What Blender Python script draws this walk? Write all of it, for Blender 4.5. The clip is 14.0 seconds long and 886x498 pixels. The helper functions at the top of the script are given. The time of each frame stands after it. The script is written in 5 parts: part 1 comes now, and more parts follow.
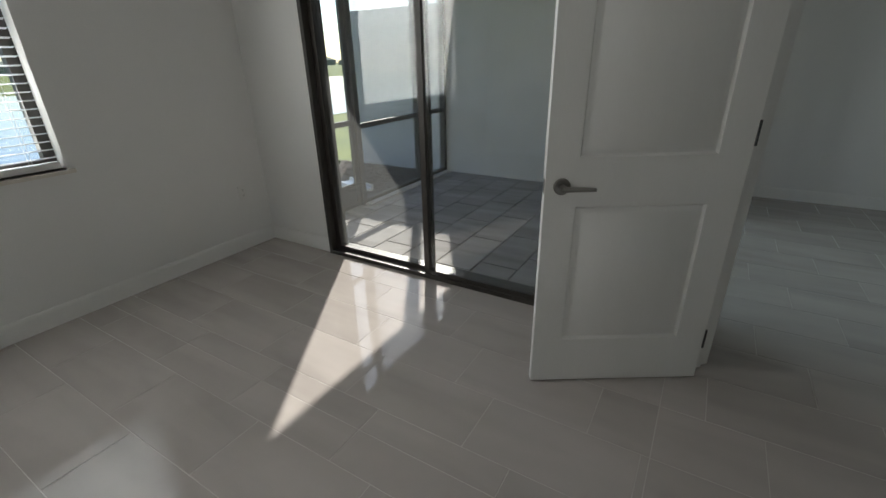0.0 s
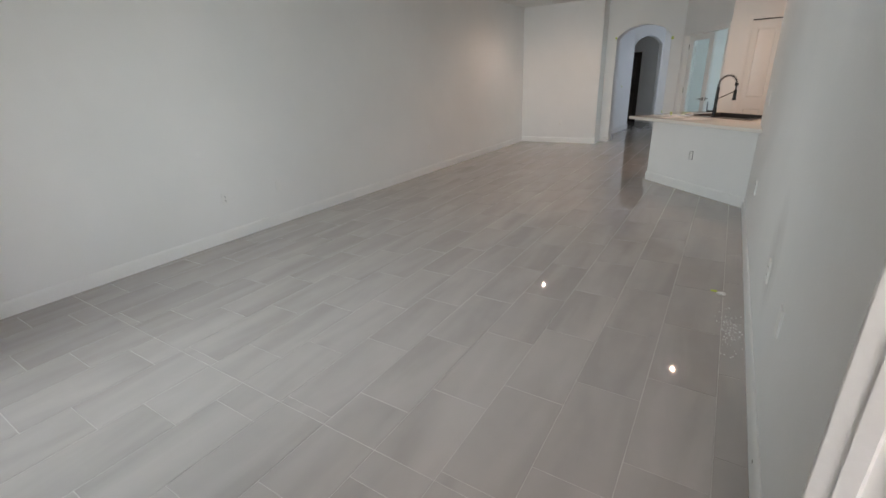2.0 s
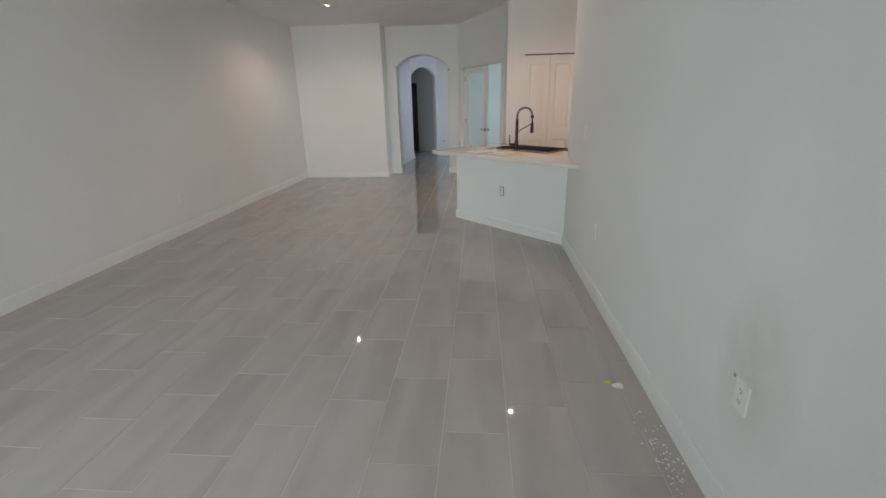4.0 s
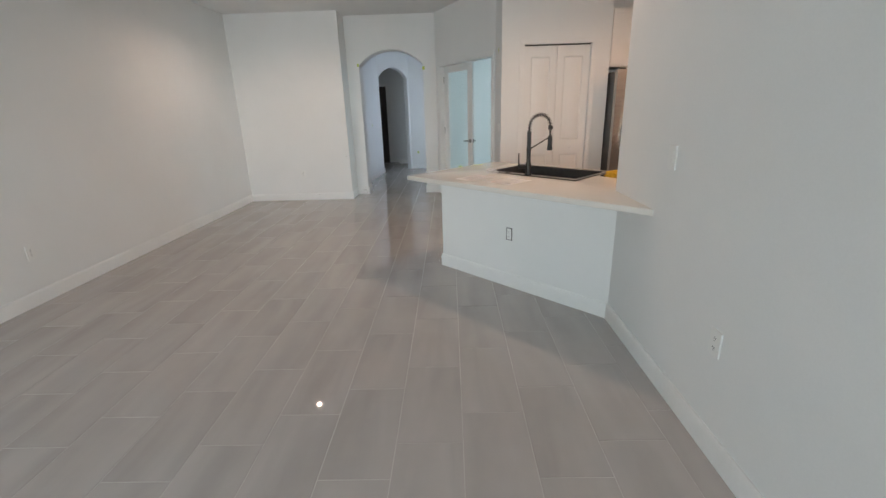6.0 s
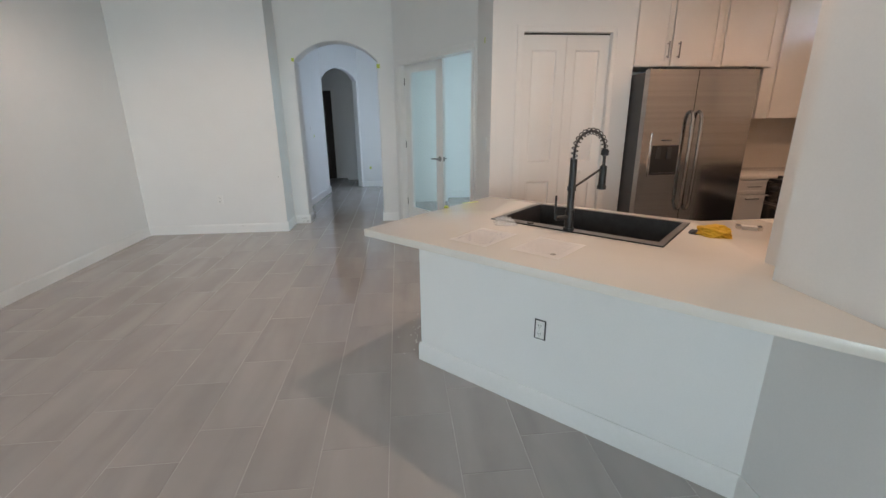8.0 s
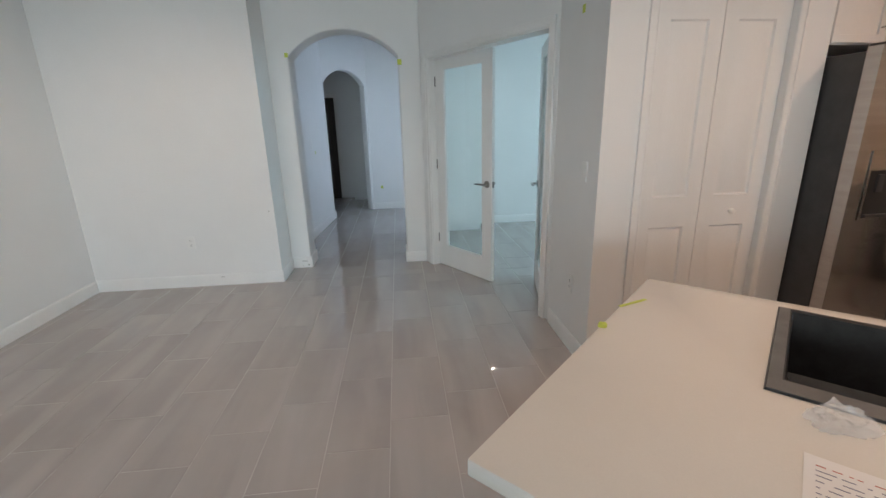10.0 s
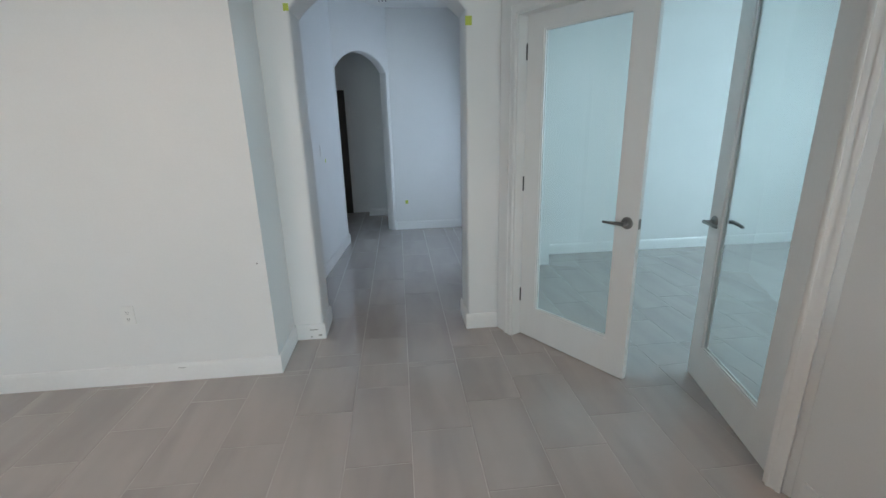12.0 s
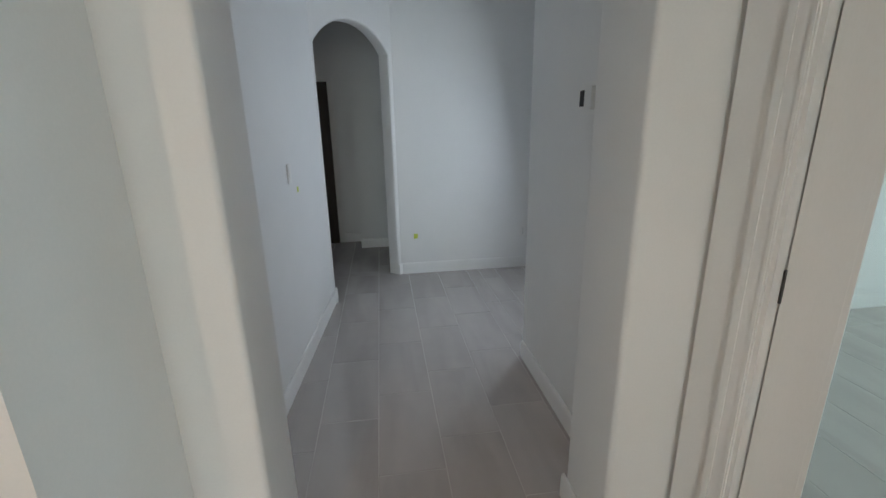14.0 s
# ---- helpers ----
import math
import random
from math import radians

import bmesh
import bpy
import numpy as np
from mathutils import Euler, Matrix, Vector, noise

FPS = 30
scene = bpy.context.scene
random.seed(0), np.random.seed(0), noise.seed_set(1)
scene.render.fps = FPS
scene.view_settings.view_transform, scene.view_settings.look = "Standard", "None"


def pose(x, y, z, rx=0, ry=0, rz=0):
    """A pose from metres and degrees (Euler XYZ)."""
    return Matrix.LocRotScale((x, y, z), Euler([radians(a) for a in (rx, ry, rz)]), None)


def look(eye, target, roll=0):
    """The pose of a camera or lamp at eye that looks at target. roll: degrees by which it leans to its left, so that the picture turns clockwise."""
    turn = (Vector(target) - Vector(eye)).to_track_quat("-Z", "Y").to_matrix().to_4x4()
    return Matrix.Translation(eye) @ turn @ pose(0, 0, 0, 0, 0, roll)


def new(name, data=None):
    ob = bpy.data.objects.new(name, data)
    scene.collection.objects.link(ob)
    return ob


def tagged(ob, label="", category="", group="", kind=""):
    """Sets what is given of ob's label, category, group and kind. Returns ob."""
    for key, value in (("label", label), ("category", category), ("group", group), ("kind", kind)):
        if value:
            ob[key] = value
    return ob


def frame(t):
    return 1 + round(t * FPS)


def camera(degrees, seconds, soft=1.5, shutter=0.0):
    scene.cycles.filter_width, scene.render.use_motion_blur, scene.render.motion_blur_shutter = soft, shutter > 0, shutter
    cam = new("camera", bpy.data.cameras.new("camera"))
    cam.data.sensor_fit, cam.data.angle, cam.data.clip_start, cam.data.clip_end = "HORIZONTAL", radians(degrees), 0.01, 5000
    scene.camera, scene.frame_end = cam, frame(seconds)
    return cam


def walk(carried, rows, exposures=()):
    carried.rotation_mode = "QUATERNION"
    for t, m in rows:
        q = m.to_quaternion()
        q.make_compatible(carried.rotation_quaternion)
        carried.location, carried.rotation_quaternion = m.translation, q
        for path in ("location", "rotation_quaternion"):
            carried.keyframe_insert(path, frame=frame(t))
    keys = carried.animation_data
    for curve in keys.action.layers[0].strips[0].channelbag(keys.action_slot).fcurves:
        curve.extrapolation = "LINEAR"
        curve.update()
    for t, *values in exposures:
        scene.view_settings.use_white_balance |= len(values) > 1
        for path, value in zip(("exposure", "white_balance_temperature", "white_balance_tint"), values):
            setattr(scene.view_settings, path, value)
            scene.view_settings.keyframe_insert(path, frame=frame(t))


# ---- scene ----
# ---------------------------------------------------------------- camera
cam = camera(91.1, 14.0)
PATH = [
    (0, (1.909, -1.036, 1.4), (0.343, -1.99, 0.601), -1.3),
    (0.3, (1.677, -1.086, 1.403), (-0.101, -1.47, 0.572), -1.9),
    (0.5, (1.566, -1.096, 1.427), (-0.247, -1.084, 0.583), -2.8),
    (0.8, (1.387, -1.046, 1.417), (-0.341, -0.519, 0.559), -2.8),
    (1, (1.254, -0.975, 1.4), (-0.389, -0.228, 0.538), -3.2),
    (1.2, (1.117, -0.897, 1.414), (-0.431, 0.042, 0.564), -3.3),
    (1.5, (0.957, -0.793, 1.447), (-0.393, 0.455, 0.658), -1.8),
    (2, (0.638, -0.679, 1.476), (-0.377, 0.886, 0.754), -2.6),
    (2.5, (0.436, -0.462, 1.467), (-0.325, 1.245, 0.755), -1.6),
    (3, (0.305, -0.13, 1.477), (-0.247, 1.668, 0.797), -1.0),
    (3.5, (0.157, 0.212, 1.477), (-0.105, 2.083, 0.82), -0.9),
    (6, (-0.15, 2.254, 1.469), (-0.194, 4.154, 0.847), -1.7),
    (6.5, (-0.207, 2.669, 1.456), (-0.202, 4.571, 0.838), -1.1),
    (7, (-0.257, 3.05, 1.465), (-0.21, 4.96, 0.872), -1.0),
    (7.5, (-0.286, 3.455, 1.467), (-0.199, 5.368, 0.89), -0.9),
    (8, (-0.336, 3.836, 1.465), (-0.151, 5.739, 0.876), -0.5),
    (8.5, (-0.379, 4.216, 1.486), (-0.102, 6.113, 0.917), -0.6),
    (9, (-0.416, 4.619, 1.489), (-0.229, 6.531, 0.931), -1.1),
    (11.5, (-0.992, 6.637, 1.518), (-0.807, 8.548, 0.957), -1.8),
    (12, (-1.043, 7.141, 1.488), (-0.86, 9.053, 0.929), -1.4),
    (12.5, (-1.1, 7.619, 1.484), (-0.921, 9.533, 0.931), -1.1),
    (13, (-1.16, 8.089, 1.498), (-0.964, 9.999, 0.938), -1.0),
    (13.5, (-1.173, 8.569, 1.535), (-0.973, 10.477, 0.971), -1.0),
    (14, (-1.267, 9.003, 1.523), (-1.008, 10.906, 0.966), -1.1),
]
EXPOSURES = [(0.0, 0.35, 6600, 8), (0.5, 0.72, 7000, 14), (1.0, 1.28, 6650, 18), (1.6, 2.06, 6950, 19), (2.5, 2.2, 7000, 18), (3.5, 2.16, 6900, 17), (6.0, 2.44, 6680, 15), (7.5, 2.46, 6520, 14), (9.0, 2.44, 6420, 14), (11.5, 2.46, 6230, 11), (12.5, 2.44, 6350, 13), (13.5, 2.43, 6850, 15), (14.0, 2.42, 7150, 15)]
walk(cam, [(t, look(eye, target, roll)) for t, eye, target, roll in PATH], EXPOSURES)

# ---------------------------------------------------------------- light
SUN_WAY = Vector((0.841, 0.541, -0.712)).normalized()
world = bpy.data.worlds.new("sky")
scene.world = world
world.use_nodes = True
wt = world.node_tree
sky = wt.nodes.new("ShaderNodeTexSky")
sky.sky_type, sky.sun_disc = "NISHITA", False
sky.dust_density, sky.ozone_density = 1.0, 1.5
sky.sun_elevation = math.asin(-SUN_WAY.z)
sky.sun_rotation = math.atan2(-SUN_WAY.x, -SUN_WAY.y)
tint = wt.nodes.new("ShaderNodeMix")
tint.data_type, tint.blend_type = "RGBA", "MULTIPLY"
tint.inputs["Factor"].default_value = 1.0
tint.inputs[7].default_value = (0.85, 0.96, 1.12, 1)
wt.links.new(sky.outputs[0], tint.inputs[6])
wt.links.new(tint.outputs[2], wt.nodes["Background"].inputs[0])
wt.nodes["Background"].inputs[1].default_value = 0.15
sun = new("sun", bpy.data.lights.new("sun", "SUN"))
sun.data.energy, sun.data.angle, sun.data.color = 5.0, radians(0.6), (1.0, 0.95, 0.88)
sun.matrix_world = look((0, 0, 10), Vector((0, 0, 10)) + SUN_WAY)


def area(name, eye, target, w, h, watts, colour, spread=170):
    """An area lamp standing in for daylight, in a window's opening or before a plain wall."""
    ob = new(name, bpy.data.lights.new(name, "AREA"))
    ob.data.shape, ob.data.size, ob.data.size_y = "RECTANGLE", w, h
    ob.data.energy, ob.data.color, ob.data.spread = watts, colour, radians(spread)
    ob.matrix_world = look(eye, target)
    return ob


area("daylight_living", (-1.75, -1.03, 1.2), (-1.4, 3, 0.95), 2.0, 2.2, 9.6, (0.78, 0.955, 1.0), 105)
area("daylight_bedroom", (1.91, -4.24, 1.56), (1.91, 0, 0.9), 1.9, 1.2, 32, (1.0, 0.985, 0.95))
# Office and foyer lamps are added before closed walls, for unseen daylight sources.
area("daylight_office", (4.05, 9.7, 1.5), (0.8, 11.0, 0.9), 1.8, 1.4, 15.5, (0.63, 0.90, 1.0))
area("daylight_foyer", (0.38, 12.25, 1.15), (-1.5, 12.0, 0.75), 0.6, 1.7, 4.6, (0.64, 0.81, 1.0))
area("daylight_kitchen", (3.93, 7.35, 2.365), (0.0, 6.6, 1.5), 0.52, 0.30, 0.2, (0.92, 0.97, 1.0))


def spot(name, x, y, watts, colour):
    ob = new(name, bpy.data.lights.new(name, "SPOT"))
    ob.data.energy, ob.data.spot_size, ob.data.spot_blend = watts, radians(160), 0.7
    ob.data.shadow_soft_size, ob.data.color = 0.016, colour
    ob.location = (x, y, 2.887)
    return ob


spot("lamp_glow_living", -2.27, 7.90, 8.0, (1.0, 0.79, 0.63))
spot("lamp_glow_bar", 0.52, 5.95, 9.0, (1.0, 0.73, 0.54))
# Added warm fill for the kitchen, from a lamp out of view.
spot("added_glow_kitchen", 2.55, 6.15, 10.0, (1.0, 0.61, 0.38))

# ---------------------------------------------------------------- materials


def material(name, colour, rough=0.5, metal=0.0, spec=0.5):
    m = bpy.data.materials.new(name)
    m.use_nodes = True
    b = m.node_tree.nodes["Principled BSDF"]
    b.inputs["Base Color"].default_value = (*colour, 1)
    b.inputs["Roughness"].default_value = rough
    b.inputs["Metallic"].default_value = metal
    b.inputs["Specular IOR Level"].default_value = spec
    return m


def node(m, kind, **inputs):
    n = m.node_tree.nodes.new(kind)
    for key, value in inputs.items():
        n.inputs[key.replace("_", " ")].default_value = value
    return n


def link(m, a, out, b, inp):
    m.node_tree.links.new(a.outputs[out], b.inputs[inp])


def bsdf(m):
    return m.node_tree.nodes["Principled BSDF"]


def coords(m, scale=(1, 1, 1), kind="Object"):
    tc = node(m, "ShaderNodeTexCoord")
    mp = node(m, "ShaderNodeMapping", Scale=scale)
    link(m, tc, kind, mp, "Vector")
    return mp


def ramp(m, src, out, stops):
    r = node(m, "ShaderNodeValToRGB")
    el = r.color_ramp.elements
    el[0].position, el[0].color = stops[0][0], (*stops[0][1], 1)
    el[1].position, el[1].color = stops[-1][0], (*stops[-1][1], 1)
    for p, c in stops[1:-1]:
        e = el.new(p)
        e.color = (*c, 1)
    link(m, src, out, r, "Fac")
    return r


def bump(m, src, out, strength, distance=0.01):
    b = node(m, "ShaderNodeBump", Strength=strength, Distance=distance)
    link(m, src, out, b, "Height")
    link(m, b, "Normal", bsdf(m), "Normal")
    return b


def mottled(name, dark, light, scale, rough=0.6, fine=60.0, relief=0.1, distance=0.003, metal=0.0, stretch=(1, 1, 1), spec=0.5):
    """A surface whose colour wanders at two scales, with fine relief."""
    m = material(name, light, rough, metal, spec)
    c = coords(m, stretch)
    n1 = node(m, "ShaderNodeTexNoise", Scale=scale, Detail=5.0, Roughness=0.6)
    n2 = node(m, "ShaderNodeTexNoise", Scale=fine, Detail=3.0)
    link(m, c, "Vector", n1, "Vector")
    link(m, c, "Vector", n2, "Vector")
    mix = node(m, "ShaderNodeMath")
    mix.operation = "MULTIPLY_ADD"
    link(m, n2, "Fac", mix, 0)
    mix.inputs[1].default_value = 0.35
    link(m, n1, "Fac", mix, 2)
    r = ramp(m, mix, 0, [(0.45, dark), (0.9, light)])
    link(m, r, "Color", bsdf(m), "Base Color")
    bump(m, n2, "Fac", relief, distance)
    return m


WALL = mottled("wall_paint", (0.78, 0.785, 0.775), (0.84, 0.84, 0.83), 0.8, 0.62, 140.0, 0.10, 0.002)
CEIL = mottled("ceiling_paint", (0.76, 0.76, 0.75), (0.82, 0.82, 0.81), 1.2, 0.8, 90.0, 0.35, 0.004)
TRIM = mottled("trim_paint", (0.79, 0.79, 0.775), (0.85, 0.85, 0.84), 2.0, 0.32, 50.0, 0.03, 0.001)
DOOR = mottled("door_paint", (0.78, 0.785, 0.77), (0.84, 0.84, 0.83), 3.0, 0.38, 220.0, 0.06, 0.001, stretch=(1, 1, 0.2))
STUCCO = mottled("stucco", (0.70, 0.685, 0.65), (0.80, 0.785, 0.75), 3.0, 0.9, 70.0, 0.5, 0.006)
BRONZE = mottled("bronze_frame", (0.030, 0.026, 0.024), (0.05, 0.045, 0.04), 6.0, 0.45, 200.0, 0.05, 0.001)
NICKEL = mottled("satin_nickel", (0.26, 0.25, 0.24), (0.36, 0.35, 0.33), 10.0, 0.28, 300.0, 0.03, 0.0005, metal=1.0)
STEEL = mottled("stainless_steel", (0.40, 0.385, 0.37), (0.50, 0.48, 0.465), 4.0, 0.17, 400.0, 0.06, 0.0005, metal=1.0, stretch=(0.05, 0.05, 6))
BLACK = mottled("black_metal", (0.010, 0.010, 0.011), (0.022, 0.022, 0.023), 8.0, 0.38, 300.0, 0.05, 0.0005)
DARKGREY = mottled("dark_grey_plastic", (0.03, 0.03, 0.032), (0.05, 0.05, 0.052), 8.0, 0.4, 200.0, 0.04, 0.0005)
SINK = mottled("sink_composite", (0.012, 0.012, 0.013), (0.03, 0.03, 0.032), 30.0, 0.35, 500.0, 0.1, 0.0005)
PLATE = material("white_plastic", (0.82, 0.82, 0.80), 0.3)
SLOT = material("dark_slot", (0.02, 0.02, 0.02), 0.6)
CABINET = mottled("cabinet_paint", (0.78, 0.76, 0.73), (0.84, 0.82, 0.79), 2.5, 0.36, 120.0, 0.03, 0.001)
QUARTZ = mottled("quartz_top", (0.72, 0.68, 0.62), (0.78, 0.74, 0.68), 1.2, 0.06, 260.0, 0.0, 0.0005, spec=0.22)
GROUT = mottled("grout", (0.45, 0.424, 0.404), (0.66, 0.632, 0.608), 1.4, 0.7, 300.0, 0.2, 0.001)
BACKSPLASH = mottled("backsplash", (0.60, 0.55, 0.49), (0.68, 0.63, 0.57), 3.0, 0.25, 80.0, 0.05, 0.001)
DARKDOOR = mottled("dark_wood_door", (0.018, 0.012, 0.009), (0.04, 0.028, 0.02), 3.0, 0.4, 80.0, 0.1, 0.001, stretch=(6, 6, 0.5))
LAWN = mottled("lawn", (0.10, 0.14, 0.02), (0.22, 0.25, 0.05), 0.6, 0.9, 40.0, 0.6, 0.02)
MULCH = mottled("mulch", (0.03, 0.02, 0.016), (0.10, 0.07, 0.055), 14.0, 0.95, 60.0, 1.0, 0.03)
WATER = mottled("water", (0.16, 0.19, 0.23), (0.22, 0.25, 0.29), 0.3, 0.10, 6.0, 0.04, 0.01)
FARGREEN = mottled("far_bank", (0.16, 0.18, 0.13), (0.24, 0.26, 0.20), 0.1, 0.95, 2.0, 0.2, 0.05)
PAPER = material("paper", (0.82, 0.80, 0.78), 0.7)
INK = material("ink", (0.20, 0.20, 0.27), 0.7)
REDINK = material("red_ink", (0.5, 0.12, 0.1), 0.7)
YELLOW = mottled("yellow_cloth", (0.55, 0.30, 0.02), (0.75, 0.45, 0.04), 12.0, 0.95, 200.0, 0.6, 0.003)
TAPE = material("green_tape", (0.55, 0.62, 0.10), 0.6)
PLANT = mottled("leaf_green", (0.03, 0.08, 0.02), (0.07, 0.16, 0.04), 10.0, 0.5, 60.0, 0.2, 0.002)

GREYRIM = mottled("brushed_rim", (0.20, 0.195, 0.19), (0.30, 0.29, 0.28), 10.0, 0.38, 300.0, 0.05, 0.0005, metal=0.6)
SCUFF = material("scuff", (0.34, 0.33, 0.31), 0.8)
BLINDWHITE = material("blind_slat", (0.86, 0.87, 0.88), 0.4)
bw_thin = node(BLINDWHITE, "ShaderNodeBsdfTranslucent")
bw_thin.inputs["Color"].default_value = (0.82, 0.86, 0.90, 1)
bw_mix = node(BLINDWHITE, "ShaderNodeMixShader")
bw_mix.inputs[0].default_value = 0.35
BLINDWHITE.node_tree.links.new(bsdf(BLINDWHITE).outputs[0], bw_mix.inputs[1])
BLINDWHITE.node_tree.links.new(bw_thin.outputs[0], bw_mix.inputs[2])
BLINDWHITE.node_tree.links.new(bw_mix.outputs[0], BLINDWHITE.node_tree.nodes["Material Output"].inputs["Surface"])
STAIN = material("rust_stain", (0.64, 0.57, 0.48), 0.8)
st_c = node(STAIN, "ShaderNodeTexCoord")
st_m = node(STAIN, "ShaderNodeMapping", Scale=(4.4, 1.0, 2.9))
link(STAIN, st_c, "Object", st_m, "Vector")
st_g = node(STAIN, "ShaderNodeTexGradient")
st_g.gradient_type = "SPHERICAL"
link(STAIN, st_m, "Vector", st_g, "Vector")
st_n = node(STAIN, "ShaderNodeTexNoise", Scale=3.0, Detail=4.0)
link(STAIN, st_m, "Vector", st_n, "Vector")
st_x = node(STAIN, "ShaderNodeMath")
st_x.operation = "MULTIPLY"
link(STAIN, st_g, "Fac", st_x, 0)
link(STAIN, st_n, "Fac", st_x, 1)
st_y = node(STAIN, "ShaderNodeMath")
st_y.operation, st_y.inputs[1].default_value = "MULTIPLY", 0.32
link(STAIN, st_x, 0, st_y, 0)
link(STAIN, st_y, 0, bsdf(STAIN), "Alpha")
GREYINK = material("grey_ink", (0.55, 0.54, 0.55), 0.7)
CLEARBAG = material("clear_plastic", (0.9, 0.9, 0.9), 0.15)
bsdf(CLEARBAG).inputs["Alpha"].default_value = 0.28

SCREEN = material("insect_screen", (0.24, 0.24, 0.24), 0.7)
bsdf(SCREEN).inputs["Alpha"].default_value = 0.22

GLASS = bpy.data.materials.new("window_glass")
GLASS.use_nodes = True
gt = GLASS.node_tree
gt.nodes.remove(gt.nodes["Principled BSDF"])
g_gloss = gt.nodes.new("ShaderNodeBsdfGlossy")
g_gloss.inputs["Roughness"].default_value = 0.01
g_clear = gt.nodes.new("ShaderNodeBsdfTransparent")
g_clear.inputs["Color"].default_value = (0.975, 0.99, 0.985, 1)
g_mix = gt.nodes.new("ShaderNodeMixShader")
g_face = gt.nodes.new("ShaderNodeLayerWeight")
g_face.inputs["Blend"].default_value = 0.5
g_pow = gt.nodes.new("ShaderNodeMath")
g_pow.operation, g_pow.inputs[1].default_value = "POWER", 4.0
g_fres = gt.nodes.new("ShaderNodeMath")
g_fres.operation = "MULTIPLY_ADD"
g_fres.inputs[1].default_value, g_fres.inputs[2].default_value = 0.8, 0.05
gt.links.new(g_face.outputs["Facing"], g_pow.inputs[0])
gt.links.new(g_pow.outputs[0], g_fres.inputs[0])
gt.links.new(g_fres.outputs[0], g_mix.inputs[0])
gt.links.new(g_clear.outputs[0], g_mix.inputs[1])
gt.links.new(g_gloss.outputs[0], g_mix.inputs[2])
gt.links.new(g_mix.outputs[0], gt.nodes["Material Output"].inputs["Surface"])
DUSTY = GLASS.copy()
DUSTY.name = "dusty_glass"
dt = DUSTY.node_tree
d_film = dt.nodes.new("ShaderNodeBsdfTranslucent")
d_film.inputs["Color"].default_value = (0.9, 0.92, 0.9, 1)
d_noise = dt.nodes.new("ShaderNodeTexNoise")
d_noise.inputs["Scale"].default_value, d_noise.inputs["Detail"].default_value = 1.3, 5.0
d_range = dt.nodes.new("ShaderNodeMapRange")
d_range.inputs["To Min"].default_value, d_range.inputs["To Max"].default_value = 0.015, 0.05
d_mix = dt.nodes.new("ShaderNodeMixShader")
old = dt.nodes["Material Output"].inputs["Surface"].links[0].from_socket
dt.links.new(d_noise.outputs[0], d_range.inputs["Value"])
dt.links.new(d_range.outputs[0], d_mix.inputs[0])
dt.links.new(old, d_mix.inputs[1])
dt.links.new(d_film.outputs[0], d_mix.inputs[2])
dt.links.new(d_mix.outputs[0], dt.nodes["Material Output"].inputs["Surface"])


def tile_material(name, dark, mid, light, rough):
    """Polished porcelain: streaks along the tile, a shade of its own for each tile."""
    m = material(name, mid, rough, 0.0, 0.58)
    tc = node(m, "ShaderNodeTexCoord")
    info = node(m, "ShaderNodeObjectInfo")
    geo = node(m, "ShaderNodeNewGeometry")
    add = node(m, "ShaderNodeMath")
    add.operation = "ADD"
    link(m, info, "Random", add, 0)
    link(m, geo, "Random Per Island", add, 1)
    fr = node(m, "ShaderNodeMath")
    fr.operation = "FRACT"
    link(m, add, 0, fr, 0)
    off = node(m, "ShaderNodeVectorMath")
    off.operation = "SCALE"
    off.inputs[0].default_value = (31.0, 17.0, 7.0)
    link(m, fr, 0, off, "Scale")
    sh = node(m, "ShaderNodeVectorMath")
    sh.operation = "ADD"
    link(m, tc, "Object", sh, 0)
    link(m, off, 0, sh, 1)
    mp = node(m, "ShaderNodeMapping", Scale=(4.2, 0.7, 1.0), Rotation=(0, 0, 0.08))
    link(m, sh, 0, mp, "Vector")
    n1 = node(m, "ShaderNodeTexNoise", Scale=1.3, Detail=4.0, Roughness=0.42, Distortion=0.6)
    link(m, mp, "Vector", n1, "Vector")
    n2 = node(m, "ShaderNodeTexNoise", Scale=9.0, Detail=4.0)
    link(m, sh, 0, n2, "Vector")
    s1 = node(m, "ShaderNodeMath")
    s1.operation = "MULTIPLY_ADD"
    link(m, n2, "Fac", s1, 0)
    s1.inputs[1].default_value = 0.16
    link(m, n1, "Fac", s1, 2)
    s2 = node(m, "ShaderNodeMath")
    s2.operation = "MULTIPLY_ADD"
    link(m, fr, 0, s2, 0)
    s2.inputs[1].default_value = 0.09
    link(m, s1, 0, s2, 2)
    r = ramp(m, s2, 0, [(0.42, dark), (0.62, mid), (0.84, light)])
    link(m, r, "Color", bsdf(m), "Base Color")
    rr = node(m, "ShaderNodeMapRange")
    rr.inputs["To Min"].default_value, rr.inputs["To Max"].default_value = rough * 0.7, rough * 1.5
    link(m, n2, "Fac", rr, "Value")
    link(m, rr, 0, bsdf(m), "Roughness")
    n3 = node(m, "ShaderNodeTexNoise", Scale=5.0, Detail=1.0)
    link(m, sh, 0, n3, "Vector")
    bump(m, n3, "Fac", 1.0, 0.0004)
    return m


TILE = tile_material("porcelain_tile", (0.415, 0.383, 0.364), (0.462, 0.427, 0.407), (0.505, 0.468, 0.447), 0.02)
PAVER = tile_material("concrete_paver", (0.20, 0.185, 0.183), (0.28, 0.262, 0.258), (0.36, 0.34, 0.335), 0.8)

# ---------------------------------------------------------------- mesh helpers


